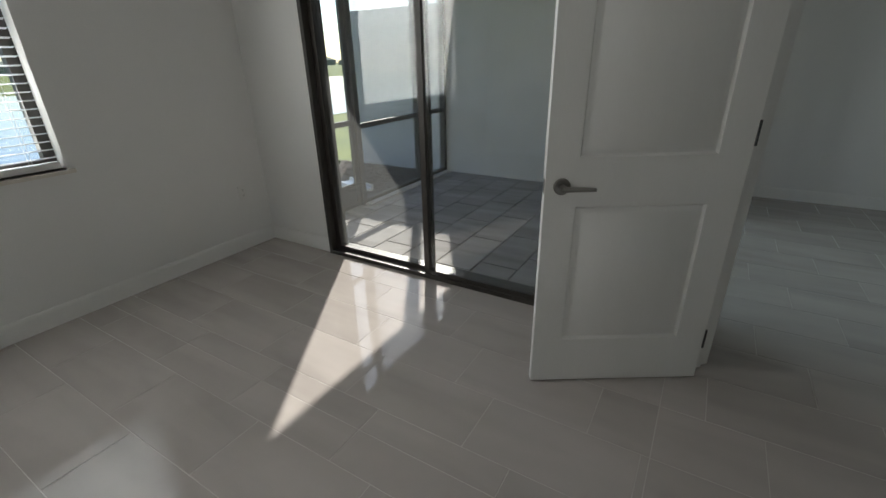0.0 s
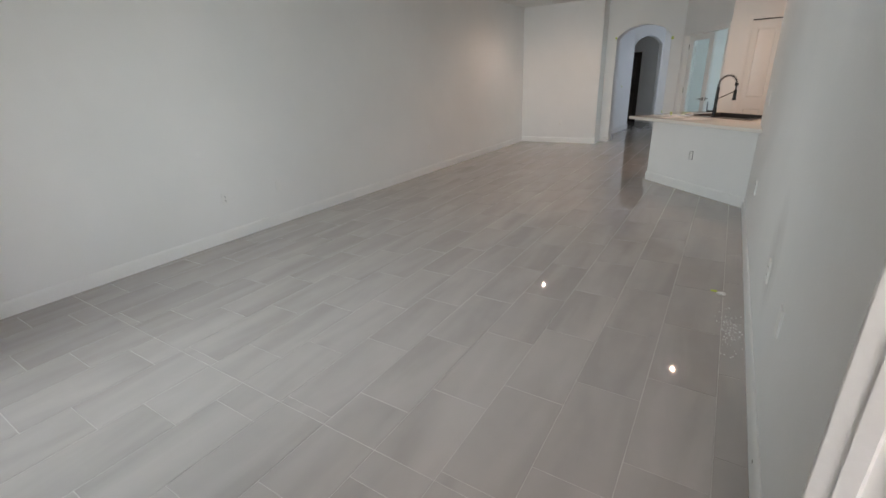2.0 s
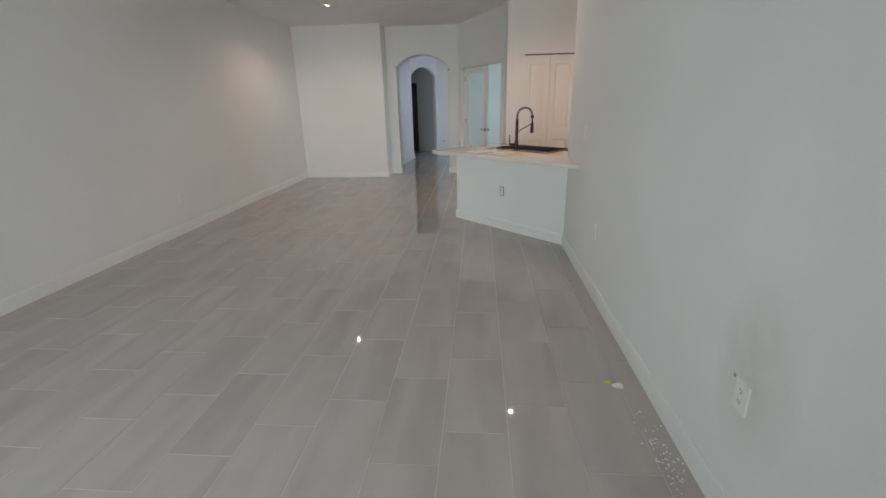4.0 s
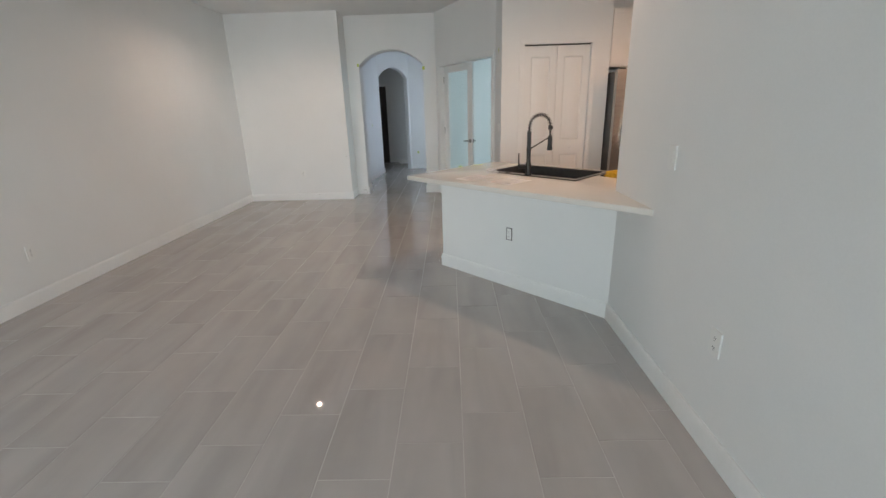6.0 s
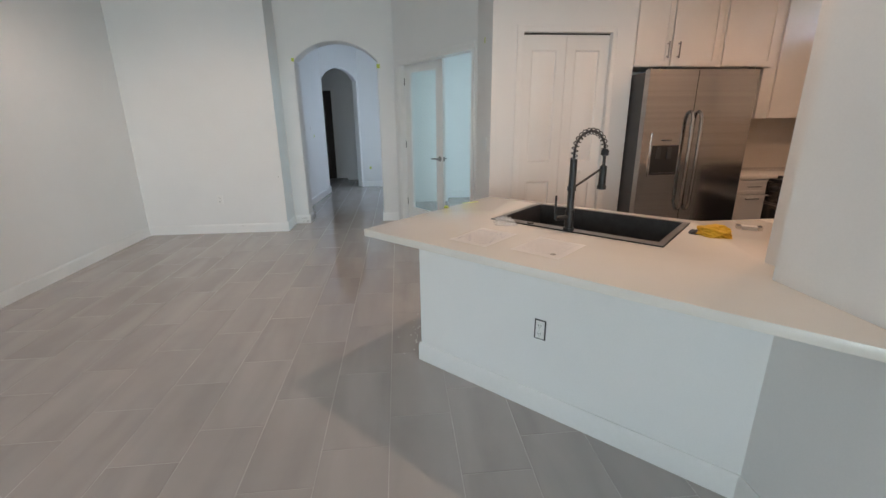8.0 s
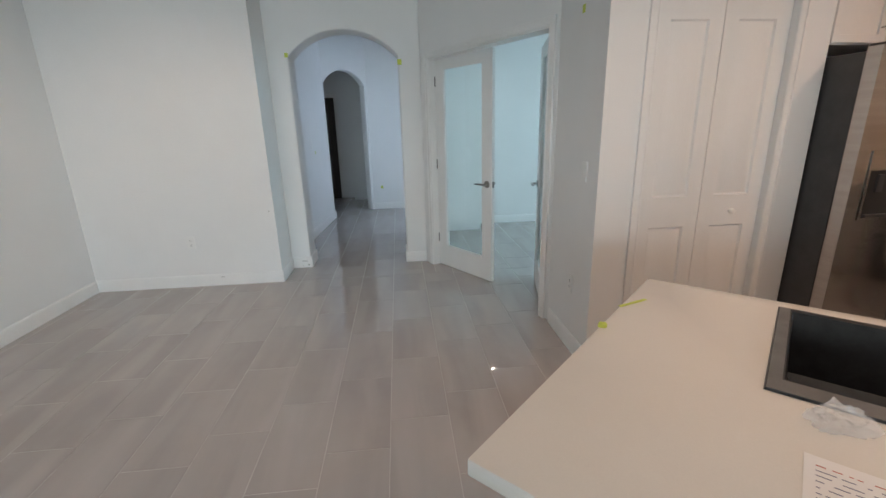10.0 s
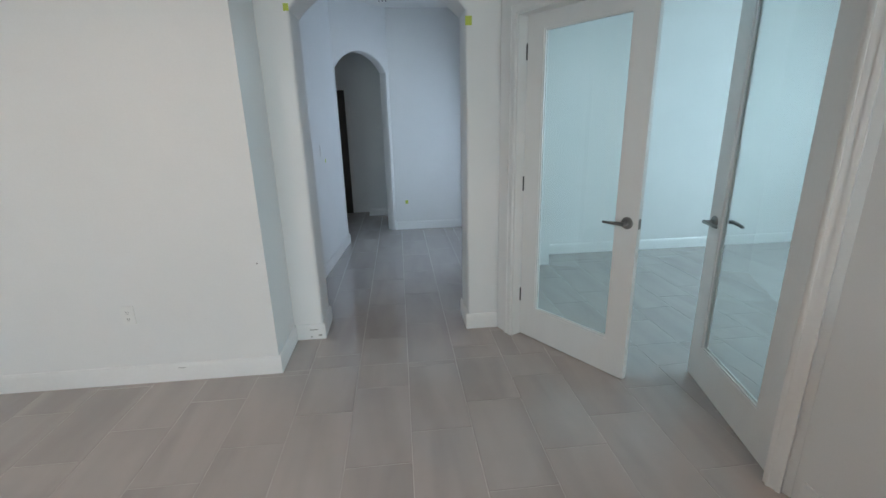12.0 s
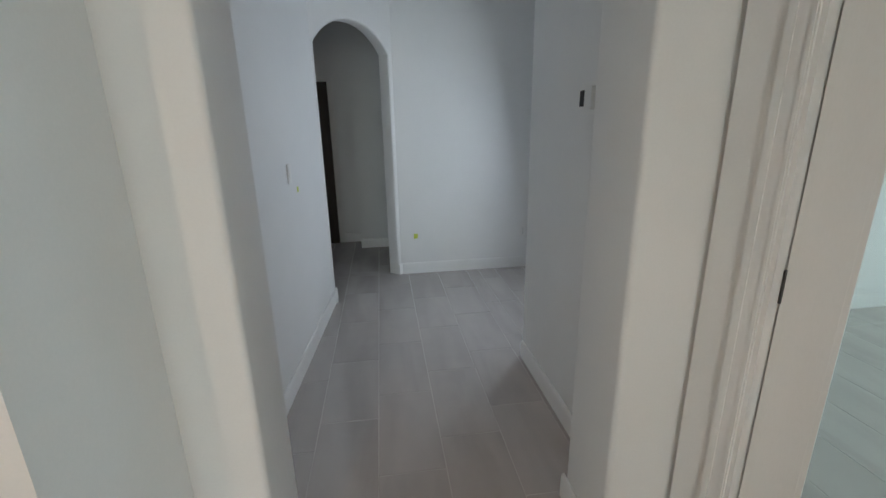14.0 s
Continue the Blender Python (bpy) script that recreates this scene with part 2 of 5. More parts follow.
def box(bm, x0, x1, y0, y1, z0, z1, m=None):
    vs = [bm.verts.new((x, y, z)) for z in (z0, z1) for y in (y0, y1) for x in (x0, x1)]
    for f in ((0, 2, 3, 1), (4, 5, 7, 6), (0, 1, 5, 4), (2, 6, 7, 3), (0, 4, 6, 2), (1, 3, 7, 5)):
        bm.faces.new([vs[i] for i in f])
    if m is not None:
        for v in vs:
            v.co = m @ v.co
    return vs


def soften(bm, width=0.003, segments=2, only=None):
    edges = [e for e in bm.edges if e.is_manifold and e.calc_face_angle(0) > 0.6 and (only is None or only(e))]
    bmesh.ops.bevel(bm, geom=edges, offset=width, segments=segments, affect="EDGES", profile=0.5, clamp_overlap=True)


def rounded_box(x0, x1, y0, y1, z0, z1, r=0.004, segments=2):
    bm = bmesh.new()
    box(bm, x0, x1, y0, y1, z0, z1)
    soften(bm, r, segments)
    return bm


def tube(bm, points, radius, sides=12, cap=True):
    """A round bar swept along points."""
    pts = [Vector(p) for p in points]
    rings = []
    up = None
    for i, p in enumerate(pts):
        way = (pts[min(i + 1, len(pts) - 1)] - pts[max(i - 1, 0)]).normalized()
        if up is None:
            up = way.orthogonal().normalized()
        up = (up - way * up.dot(way)).normalized()
        side = way.cross(up)
        r = radius[i] if isinstance(radius, (list, tuple)) else radius
        rings.append([bm.verts.new(p + r * (math.cos(a) * up + math.sin(a) * side)) for a in (2 * math.pi * k / sides for k in range(sides))])
    for a, b in zip(rings, rings[1:]):
        for k in range(sides):
            bm.faces.new((a[k], a[(k + 1) % sides], b[(k + 1) % sides], b[k]))
    if cap:
        bm.faces.new(rings[0][::-1])
        bm.faces.new(rings[-1])
    return bm


def smooth_mesh(me, angle=35):
    me.shade_smooth()
    me.set_sharp_from_angle(angle=radians(angle))


def mesh_of(name, bm, mat, m=None):
    bmesh.ops.recalc_face_normals(bm, faces=bm.faces)
    if m is not None:
        bm.transform(m)
    me = bpy.data.meshes.new(name)
    bm.to_mesh(me)
    bm.free()
    me.materials.append(mat)
    smooth_mesh(me)
    return me


def part(name, bm, mat, parent, label="", m=None):
    ob = new(name, mesh_of(name, bm, mat, m))
    ob.parent = parent
    if label:
        tagged(ob, label=label)
    return ob


def thing(name, label, category, at=None, group="", kind=""):
    ob = new(name)
    ob.empty_display_size = 0.1
    if at is not None:
        ob.matrix_world = at
    return tagged(ob, label, category, group, kind)


def structure(name, bm, mat, label, category, m=None):
    return tagged(new(name, mesh_of(name, bm, mat, m)), label, category, kind="structure")


def along(a, b, z=0.0):
    """A frame at a whose x runs to b and whose y points to the left of that way."""
    a, b = Vector(a), Vector(b)
    d = b - a
    return Matrix.Translation((a.x, a.y, z)) @ Matrix.Rotation(math.atan2(d.y, d.x), 4, "Z"), d.length


def outline_wall(length, thick, height, openings=(), r=0.0):
    """A wall along x, its body on y from 0 to thick. Openings from the floor: (s0, s1, z, rise); a rise above 0 is an arch."""
    pts = [(0, 0)]
    for s0, s1, z, rise in openings:
        pts += [(s0, 0)]
        if rise > 0:
            half, mid = (s1 - s0) / 2, (s0 + s1) / 2
            rad = (half * half + rise * rise) / (2 * rise)
            a = math.asin(half / rad)
            for k in range(25):
                t = -a + 2 * a * k / 24
                pts.append((mid + rad * math.sin(t), z + rise - rad + rad * math.cos(t)))
        else:
            pts += [(s0, z), (s1, z)]
        pts += [(s1, 0)]
    pts += [(length, 0), (length, height), (0, height)]
    bm = bmesh.new()
    front = [bm.verts.new((x, 0, z)) for x, z in pts]
    back = [bm.verts.new((x, thick, z)) for x, z in pts]
    bm.faces.new(front)
    bm.faces.new(back[::-1])
    n = len(pts)
    for i in range(n):
        bm.faces.new((front[i], front[(i + 1) % n], back[(i + 1) % n], back[i]))
    bmesh.ops.recalc_face_normals(bm, faces=bm.faces)
    if r > 0:
        edges = []
        for e in bm.edges:
            a, b = e.verts[0].co, e.verts[1].co
            if abs(a.y - b.y) > 1e-4 or max(a.z, b.z) < 1e-4 or min(a.z, b.z) > height - 1e-4:
                continue
            edges.append(e)
        bmesh.ops.bevel(bm, geom=edges, offset=r, segments=4, affect="EDGES", profile=0.5, clamp_overlap=True)
    return bm


def pierced_wall(length, thick, height, holes):
    """A wall along x with window holes (s0, s1, z0, z1), side by side."""
    bm = bmesh.new()
    s = 0.0
    for s0, s1, z0, z1 in holes:
        box(bm, s, s0, 0, thick, 0, height)
        if z0 > 0:
            box(bm, s0, s1, 0, thick, 0, z0)
        if z1 < height:
            box(bm, s0, s1, 0, thick, z1, height)
        s = s1
    box(bm, s, length, 0, thick, 0, height)
    return bm


def baseboard(a, b, high=0.115, thick=0.015):
    """A skirting board along the way a to b, on its right-hand side."""
    m, n = along(a, b)
    bm = bmesh.new()
    prof = [(0, 0), (-thick, 0), (-thick, high - 0.022), (-thick * 0.8, high - 0.010), (-thick * 0.45, high), (0, high)]
    ends = [[bm.verts.new((x, y, z)) for y, z in prof] for x in (0, n)]
    k = len(prof)
    for i in range(k):
        bm.faces.new((ends[0][i], ends[0][(i + 1) % k], ends[1][(i + 1) % k], ends[1][i]))
    bm.faces.new(ends[0])
    bm.faces.new(ends[1][::-1])
    return structure("baseboard", bm, TRIM, "white painted baseboard along the wall foot", "baseboard", m)


H = 2.912

# ---------------------------------------------------------------- large structure
m, n = along((-3.60, -1.11), (-3.60, 9.653))
structure("wall_left", outline_wall(n, 0.15, H), WALL, "long white painted living room wall", "wall", m)
bm = bmesh.new()
box(bm, -3.75, -1.847, 9.653, 10.10, 0, H)
soften(bm, 0.02, 4, lambda e: abs(e.verts[0].co.z - e.verts[1].co.z) > 1 and e.verts[0].co.x > -2)
structure("wall_back", bm, WALL, "white painted wall stepping forward beside the arch", "wall")
m, n = along((-1.9, 10.085), (-0.30, 10.085))
structure("wall_arch", outline_wall(n, 0.30, H, [(0.255, 1.315, 2.153, 0.237)], 0.018), WALL, "white wall with an arched hall opening", "wall", m)
m, n = along((-0.365, 10.065), (0.462, 8.40))
structure("wall_french", outline_wall(n, 0.13, H, [(0.15, 1.77, 2.10, 0)]), WALL, "white angled wall with a double door opening", "wall", m)
bm = bmesh.new()
box(bm, 0.465, 0.597, 7.70, 8.43, 0, H)
soften(bm, 0.02, 4, lambda e: abs(e.verts[0].co.z - e.verts[1].co.z) > 1 and e.verts[0].co.x < 0.5 and e.verts[0].co.y < 8)
structure("wall_corner", bm, WALL, "white wall between double doors and pantry", "wall")
m, n = along((0.597, 7.70), (1.70, 7.70))
structure("wall_pantry", outline_wall(n, 0.12, H, [(0.13, 0.892, 2.115, 0)]), WALL, "white kitchen wall around the pantry doors", "wall", m)
bm = bmesh.new()
box(bm, 1.585, 1.70, 7.82, 8.52, 0, H)
box(bm, 0.597, 1.585, 8.40, 8.52, 0, H)
structure("wall_pantry_inside", bm, WALL, "white wall inside the pantry closet", "wall")
bm = bmesh.new()
box(bm, 1.70, 4.10, 8.15, 8.27, 0, H)
structure("wall_kitchen_back", bm, WALL, "white kitchen wall behind refrigerator and cabinets", "wall")
m, n = along((3.95, 8.15), (3.95, 5.2))
structure("wall_kitchen_right", pierced_wall(n, 0.15, H, [(0.5, 1.1, 2.18, 2.55)]), WALL, "white kitchen outer wall with a window", "wall", m)
bm = bmesh.new()
box(bm, 1.0585, 4.10, 5.06, 5.3, 0, H)
structure("wall_kitchen_near", bm, WALL, "white kitchen end wall", "wall")
bm = bmesh.new()
box(bm, 0.94, 1.06, 0.36, 5.13, 0, H)
soften(bm, 0.02, 4, lambda e: abs(e.verts[0].co.z - e.verts[1].co.z) > 1 and e.verts[0].co.y > 4)
structure("wall_right", bm, WALL, "white painted wall beside the kitchen", "wall")

# angled bedroom doorway
U45 = Vector((0.7071, 0.7071))
m, n = along((-0.374, -1.159), (1.06, 0.275))
structure("wall_bedroom_door", outline_wall(n, 0.13, H, [(0.315, 1.96, 2.06, 0)]), WALL, "white angled wall with a bedroom double doorway", "wall", m)
m, n = along((-0.52, -0.91), (-3.60, -0.91))
structure("wall_near", pierced_wall(n, 0.2, H, [(0.15, 2.78, 0.0, 2.4)]), WALL, "white wall around the living room sliding door", "wall", m)
bm = bmesh.new()
box(bm, -0.514, -0.374, -4.31, -3.465, 0, H)
box(bm, -0.514, -0.374, -3.465, -1.63, 2.3, H)
box(bm, -0.514, -0.374, -1.63, -0.915, 0, H)
structure("wall_slider", bm, WALL, "white bedroom wall around the sliding door", "wall")
m, n = along((3.9, -4.155), (-0.374, -4.155))
bm = pierced_wall(n, 0.2, H, [(0.98, 3.0, 0.87, 2.22)])
structure("wall_window", bm, WALL, "white bedroom wall around the window", "wall", m)
bm = bmesh.new()
box(bm, 3.9, 4.0, -4.36, 0.5, 0, H)
box(bm, 1.062, 3.9, 0.40, 0.50, 0, H)
box(bm, 1.062, 1.13, 0.26, 0.40, 0, H)
structure("wall_bedroom", bm, WALL, "plain white bedroom wall", "wall")

# hall, foyer and office shell
m, n = along((-1.93, 10.385), (-1.745, 12.70))
structure("wall_hall_left", outline_wall(n, 0.1, H), WALL, "white hall wall", "wall", m)
bm = bmesh.new()
box(bm, -0.395, -0.28, 10.385, 11.53, 0, H)
soften(bm, 0.02, 4, lambda e: abs(e.verts[0].co.z - e.verts[1].co.z) > 1 and e.verts[0].co.y > 11)
structure("wall_hall_right", bm, WALL, "white hall wall with a thermostat", "wall")
FAR_A, FAR_B = (-1.80, 12.63), (-1.056, 13.44)
m, n = along(FAR_A, FAR_B)
structure("wall_arch_far", outline_wall(n, 0.13, H, [(0.11, 0.965, 2.135, 0.215)], 0.018), WALL, "white angled wall with a second arched opening", "wall", m)
bm = bmesh.new()
box(bm, -1.118, 0.50, 13.37, 13.49, 0, H)
structure("wall_hall_back", bm, WALL, "white end wall of the hall", "wall")
bm = bmesh.new()
box(bm, -0.28, 0.50, 11.43, 11.53, 0, H)
box(bm, 0.40, 0.50, 11.53, 11.80, 0, H)
box(bm, 0.39, 0.50, 11.95, 13.37, 0, H)
box(bm, 0.39, 0.40, 11.53, 11.95, 0, H)
structure("wall_foyer", bm, WALL, "plain white foyer wall", "wall")
bm = bmesh.new()
box(bm, -1.575, -0.85, 14.48, 14.58, 0, H)
box(bm, -1.575, -1.50, 14.58, 14.82, 0, H)
box(bm, -3.1, -1.50, 14.82, 14.92, 0, H)
box(bm, -3.2, -3.1, 12.3, 14.92, 0, H)
box(bm, -3.1, -1.85, 12.3, 12.4, 0, H)
box(bm, -0.95, -0.85, 13.49, 14.48, 0, H)
structure("wall_passage", bm, WALL, "plain white wall of the passage past the arch", "wall")
for name, x0, x1, y0, y1 in (("wall_office_far", 0.4, 4.2, 11.80, 11.95), ("wall_office_outer", 4.1, 4.2, 8.3, 11.80), ("wall_office_near", 0.597, 4.1, 8.53, 8.61), ("wall_office_hall", -0.279, -0.2, 10.385, 11.43)):
    bm = bmesh.new()
    box(bm, x0, x1, y0, y1, 0, H)
    structure(name, bm, WALL, "plain pale wall of the office", "wall")


def slab(name, x0, x1, y0, y1, z0, z1, mat, label, category):
    bm = bmesh.new()
    box(bm, x0, x1, y0, y1, z0, z1)
    return structure(name, bm, mat, label, category)


slab("ceiling_living", -3.78, 4.1, -1.11, 10.46, H, H + 0.1, CEIL, "white living room and kitchen ceiling", "ceiling")
slab("ceiling_bedroom", -0.514, 4.0, -4.36, -1.11, H, H + 0.1, CEIL, "white bedroom ceiling", "ceiling")
slab("ceiling_office", -0.28, 4.2, 10.46, 12.4, H, H + 0.1, CEIL, "white office ceiling", "ceiling")
slab("ceiling_hall", -3.3, 1.6, 10.46, 16.2, H, H + 0.1, CEIL, "white hall ceiling", "ceiling")
slab("ceiling_office_side", 4.1, 4.2, 8.3, 10.46, H, H + 0.1, CEIL, "white office ceiling edge", "ceiling")

bm = bmesh.new()
box(bm, -3.78, 4.2, -1.06, 16.2, -0.10, -0.0014)
box(bm, -0.45, 4.2, -4.36, -1.06, -0.10, -0.0014)
floor = structure("floor", bm, GROUT, "grey porcelain tile floor with pale grout", "floor")

# ---------------------------------------------------------------- kinds of things


def casing(name, a, b, top, label, w=0.062, t=0.016):
    """A door casing round the opening a to b, on the right-hand side of that way: two legs and a head, each with a raised back band."""
    m, n = along(a, b)
    ob = thing(name, label, "door casing", kind="structure")
    for x0, x1, z0, z1, outer in ((-w, 0, 0, top, -1), (n, n + w, 0, top, 1), (-w, n + w, top, top + w, 0)):
        bm = bmesh.new()
        box(bm, x0, x1, -t * 0.65, 0, z0, z1)
        if outer == -1:
            box(bm, x0, x0 + 0.018, -t, -t * 0.65 + 0.001, z0, z1 + w)
            box(bm, x1 - 0.012, x1 - 0.004, -t * 0.9, -t * 0.65 + 0.001, z0, z1)
        elif outer == 1:
            box(bm, x1 - 0.018, x1, -t, -t * 0.65 + 0.001, z0, z1 + w)
            box(bm, x0 + 0.004, x0 + 0.012, -t * 0.9, -t * 0.65 + 0.001, z0, z1)
        else:
            box(bm, x0 + 0.018, x1 - 0.018, -t, -t * 0.65 + 0.001, z1 - 0.018, z1)
            box(bm, 0, n, -t * 0.9, -t * 0.65 + 0.001, z0 + 0.004, z0 + 0.012)
        soften(bm, 0.002, 1)
        part("casing_head" if outer == 0 else "casing_leg", bm, TRIM, ob, m=m)
    return ob


def panel_slab(w, h, th, panels, deep=0.012):
    """A door slab along x, 0 to w, with moulded panels (x0, x1, z0, z1) in both faces."""
    bm = bmesh.new()
    xs = sorted({0, w, *(p[0] for p in panels), *(p[1] for p in panels)})
    zs = sorted({0, h, *(p[2] for p in panels), *(p[3] for p in panels)})
    sunk = []
    for y in (0, th):
        grid = [[bm.verts.new((x, y, z)) for x in xs] for z in zs]
        for j in range(len(zs) - 1):
            for i in range(len(xs) - 1):
                q = [grid[j][i], grid[j][i + 1], grid[j + 1][i + 1], grid[j + 1][i]]
                f = bm.faces.new(q if y == 0 else q[::-1])
                cx, cz = (xs[i] + xs[i + 1]) / 2, (zs[j] + zs[j + 1]) / 2
                if any(p[0] < cx < p[1] and p[2] < cz < p[3] for p in panels):
                    sunk.append(f)
    bm.normal_update()
    bmesh.ops.inset_individual(bm, faces=sunk, thickness=0.012, depth=-deep)
    bmesh.ops.inset_individual(bm, faces=sunk, thickness=0.014, depth=0.0)
    bmesh.ops.inset_individual(bm, faces=sunk, thickness=0.022, depth=deep * 0.75)
    for x in (0, w):
        col = [[v for v in bm.verts if abs(v.co.x - x) < 1e-5 and abs(v.co.y - y) < 1e-5] for y in (0, th)]
        a, b = (sorted(c, key=lambda v: v.co.z) for c in col)
        for k in range(len(a) - 1):
            bm.faces.new((a[k], a[k + 1], b[k + 1], b[k]))
    for z in (0, h):
        row = [[v for v in bm.verts if abs(v.co.z - z) < 1e-5 and abs(v.co.y - y) < 1e-5] for y in (0, th)]
        a, b = (sorted(c, key=lambda v: v.co.x) for c in row)
        for k in range(len(a) - 1):
            bm.faces.new((a[k], a[k + 1], b[k + 1], b[k]))
    return bm


def lever(parent, x, y, z, out, way):
    """A lever handle on a leaf: out is the side (-1 or 1 along y), way the side to which the lever points along x."""
    bm = bmesh.new()
    tube(bm, [(x, y, z), (x, y + out * 0.006, z), (x, y + out * 0.009, z)], [0.033, 0.033, 0.029], 24)
    h = part("handle", bm, NICKEL, parent, "satin nickel lever handle")
    bm = bmesh.new()
    tube(bm, [(x, y + out * 0.009, z), (x, y + out * 0.045, z)], 0.011, 14)
    pts = [(x - way * 0.012, y + out * 0.05, z), (x + way * 0.03, y + out * 0.052, z + 0.001), (x + way * 0.08, y + out * 0.05, z - 0.001), (x + way * 0.118, y + out * 0.046, z - 0.003)]
    tube(bm, pts, [0.011, 0.010, 0.009, 0.007], 12)
    part("lever", bm, NICKEL, h)


def hinge(parent, x, y, z):
    bm = bmesh.new()
    box(bm, x - 0.002, x + 0.003, y - 0.006, y + 0.006, z - 0.045, z + 0.045)
    tube(bm, [(x, y, z - 0.047), (x, y, z + 0.047)], 0.005, 10)
    part("hinge", bm, DARKGREY, parent, "dark metal butt hinge")


def edge_plate(parent, x, y, z):
    bm = rounded_box(x - 0.001, x + 0.002, y - 0.012, y + 0.012, z - 0.028, z + 0.028, 0.001, 1)
    part("latch_plate", bm, NICKEL, parent)


def outlet(at, label, loose=False, blank=False, switch=False):
    """A wall fitting; y points out of the wall."""
    ob = thing("light_switch" if switch else "wall_plate" if blank else "power_outlet", label, "switch" if switch else "plate" if blank else "outlet", at)
    if loose:
        bm = bmesh.new()
        for x0, x1, z0, z1 in ((-0.030, -0.023, -0.052, 0.052), (0.023, 0.030, -0.052, 0.052), (-0.023, 0.023, 0.046, 0.052), (-0.023, 0.023, -0.052, -0.046)):
            box(bm, x0, x1, 0, 0.003, z0, z1)
        soften(bm, 0.001, 1)
        part("wall_box", bm, SLOT, ob, "dark open edge of the wall box")
        part("strap", rounded_box(-0.0225, 0.0225, 0.0, 0.005, -0.046, 0.046, 0.002, 1), PLATE, ob)
    else:
        part("cover_plate", rounded_box(-0.036, 0.036, 0, 0.0075, -0.058, 0.058, 0.003, 2), PLATE, ob)
    if switch:
        part("rocker", rounded_box(-0.016, 0.016, 0.006, 0.010, -0.033, 0.033, 0.0015, 1), PLATE, ob)
    elif not blank:
        for z in (-0.021, 0.021):
            s = part("socket", rounded_box(-0.016, 0.016, 0.005, 0.0085, z - 0.016, z + 0.016, 0.004, 2), PLATE, ob)
            bm = bmesh.new()
            for x in (-0.006, 0.006):
                box(bm, x - 0.0012, x + 0.0012, 0.0085, 0.009, z - 0.003, z + 0.007)
            tube(bm, [(0, 0.0084, z - 0.009), (0, 0.009, z - 0.009)], 0.0025, 8)
            part("slots", bm, SLOT, s)
    return ob


def facing(x, y, z, way):
    """A frame on a wall whose y points along way (degrees from +x)."""
    return pose(x, y, z, 0, 0, way - 90)


# ---------------------------------------------------------------- bedroom doorway
HINGE_L, TIP_L = Vector((-0.119, -0.904)), Vector((0.28, -1.558))
LEAF = [(0.125, 0.645, 0.225, 0.85), (0.125, 0.645, 1.045, 1.905)]


def bedroom_leaf(name, a, b, label, back=False):
    m, n = along(a, b, 0.008)
    ob = thing(name, label, "door", m, kind="structure")
    part("slab", panel_slab(0.77, 2.03, 0.035, LEAF), DOOR, ob)
    lever(ob, 0.705, 0.035, 0.934, 1, -1)
    lever(ob, 0.705, 0.0, 0.934, -1, -1)
    edge_plate(ob, 0.7695, 0.0175, 0.934)
    for z in (0.21, 1.12, 1.82):
        hinge(ob, -0.004, 0.0 if back else 0.035, z)
    return ob


bedroom_leaf("door_1", HINGE_L, TIP_L, "white two-panel bedroom door leaf standing open")
bedroom_leaf("door_2", (0.995, 0.195), (1.50, -0.385), "white two-panel bedroom door leaf open against the wall", True)
A45, B45 = Vector((-0.374, -1.159)) + 0.315 * U45, Vector((-0.374, -1.159)) + 1.96 * U45
N45 = Vector((-0.7071, 0.7071)) * 0.13
casing("trim_bedroom_inside", A45, B45, 2.06, "white moulded casing round the bedroom doorway")
casing("trim_bedroom_outside", B45 + N45, A45 + N45, 2.06, "white moulded casing on the living room side")
m, n = along(A45, B45)
bm = bmesh.new()
box(bm, 0.0, 0.012, 0.0, 0.13, 0, 2.06)
box(bm, n - 0.012, n, 0.0, 0.13, 0, 2.06)
box(bm, 0.012, n - 0.012, 0.0, 0.13, 2.048, 2.06)
box(bm, 0.012, 0.024, 0.045, 0.08, 0, 2.048)
box(bm, n - 0.024, n - 0.012, 0.045, 0.08, 0, 2.048)
structure("door_jamb_bedroom", bm, TRIM, "white door jamb lining with stop", "door jamb", m)

# ---------------------------------------------------------------- glazed doors and windows


def rails(bm, x0, x1, z0, z1, w, y0, y1):
    """A rectangular frame of four bars in the plane of x and z."""
    box(bm, x0, x0 + w, y0, y1, z0, z1)
    box(bm, x1 - w, x1, y0, y1, z0, z1)
    box(bm, x0 + w, x1 - w, y0, y1, z1 - w, z1)
    box(bm, x0 + w, x1 - w, y0, y1, z0, z0 + w)


def slider(name, a, b, top, label, thick=0.12, depth=0.07, panels=2, out=0.0):
    m, n = along(a, b)
    ob = thing(name, label, "sliding door", m, kind="structure")
    bm = bmesh.new()
    rails(bm, 0, n, 0, top, 0.03, depth - 0.05 - out, depth + 0.05)
    soften(bm, 0.002, 1)
    part("frame", bm, BRONZE, ob, "dark bronze aluminium frame")
    wide = (n - 0.06 + 0.05 * (panels - 1)) / panels
    for k in range(panels):
        x0 = 0.03 + k * (wide - 0.05)
        y0 = depth - 0.035 if k % 2 else depth + 0.003
        bm = bmesh.new()
        rails(bm, x0, x0 + wide, 0.02, top - 0.03, 0.04, y0, y0 + 0.03)
        soften(bm, 0.002, 1)
        s = part("sash", bm, BRONZE, ob)
        bm = bmesh.new()
        box(bm, x0 + 0.045, x0 + wide - 0.045, y0 + 0.012, y0 + 0.018, 0.065, top - 0.09)
        p = part("pane", bm, DUSTY, s, "clear glass pane with a film of dust")
        p.visible_shadow = False
    return ob


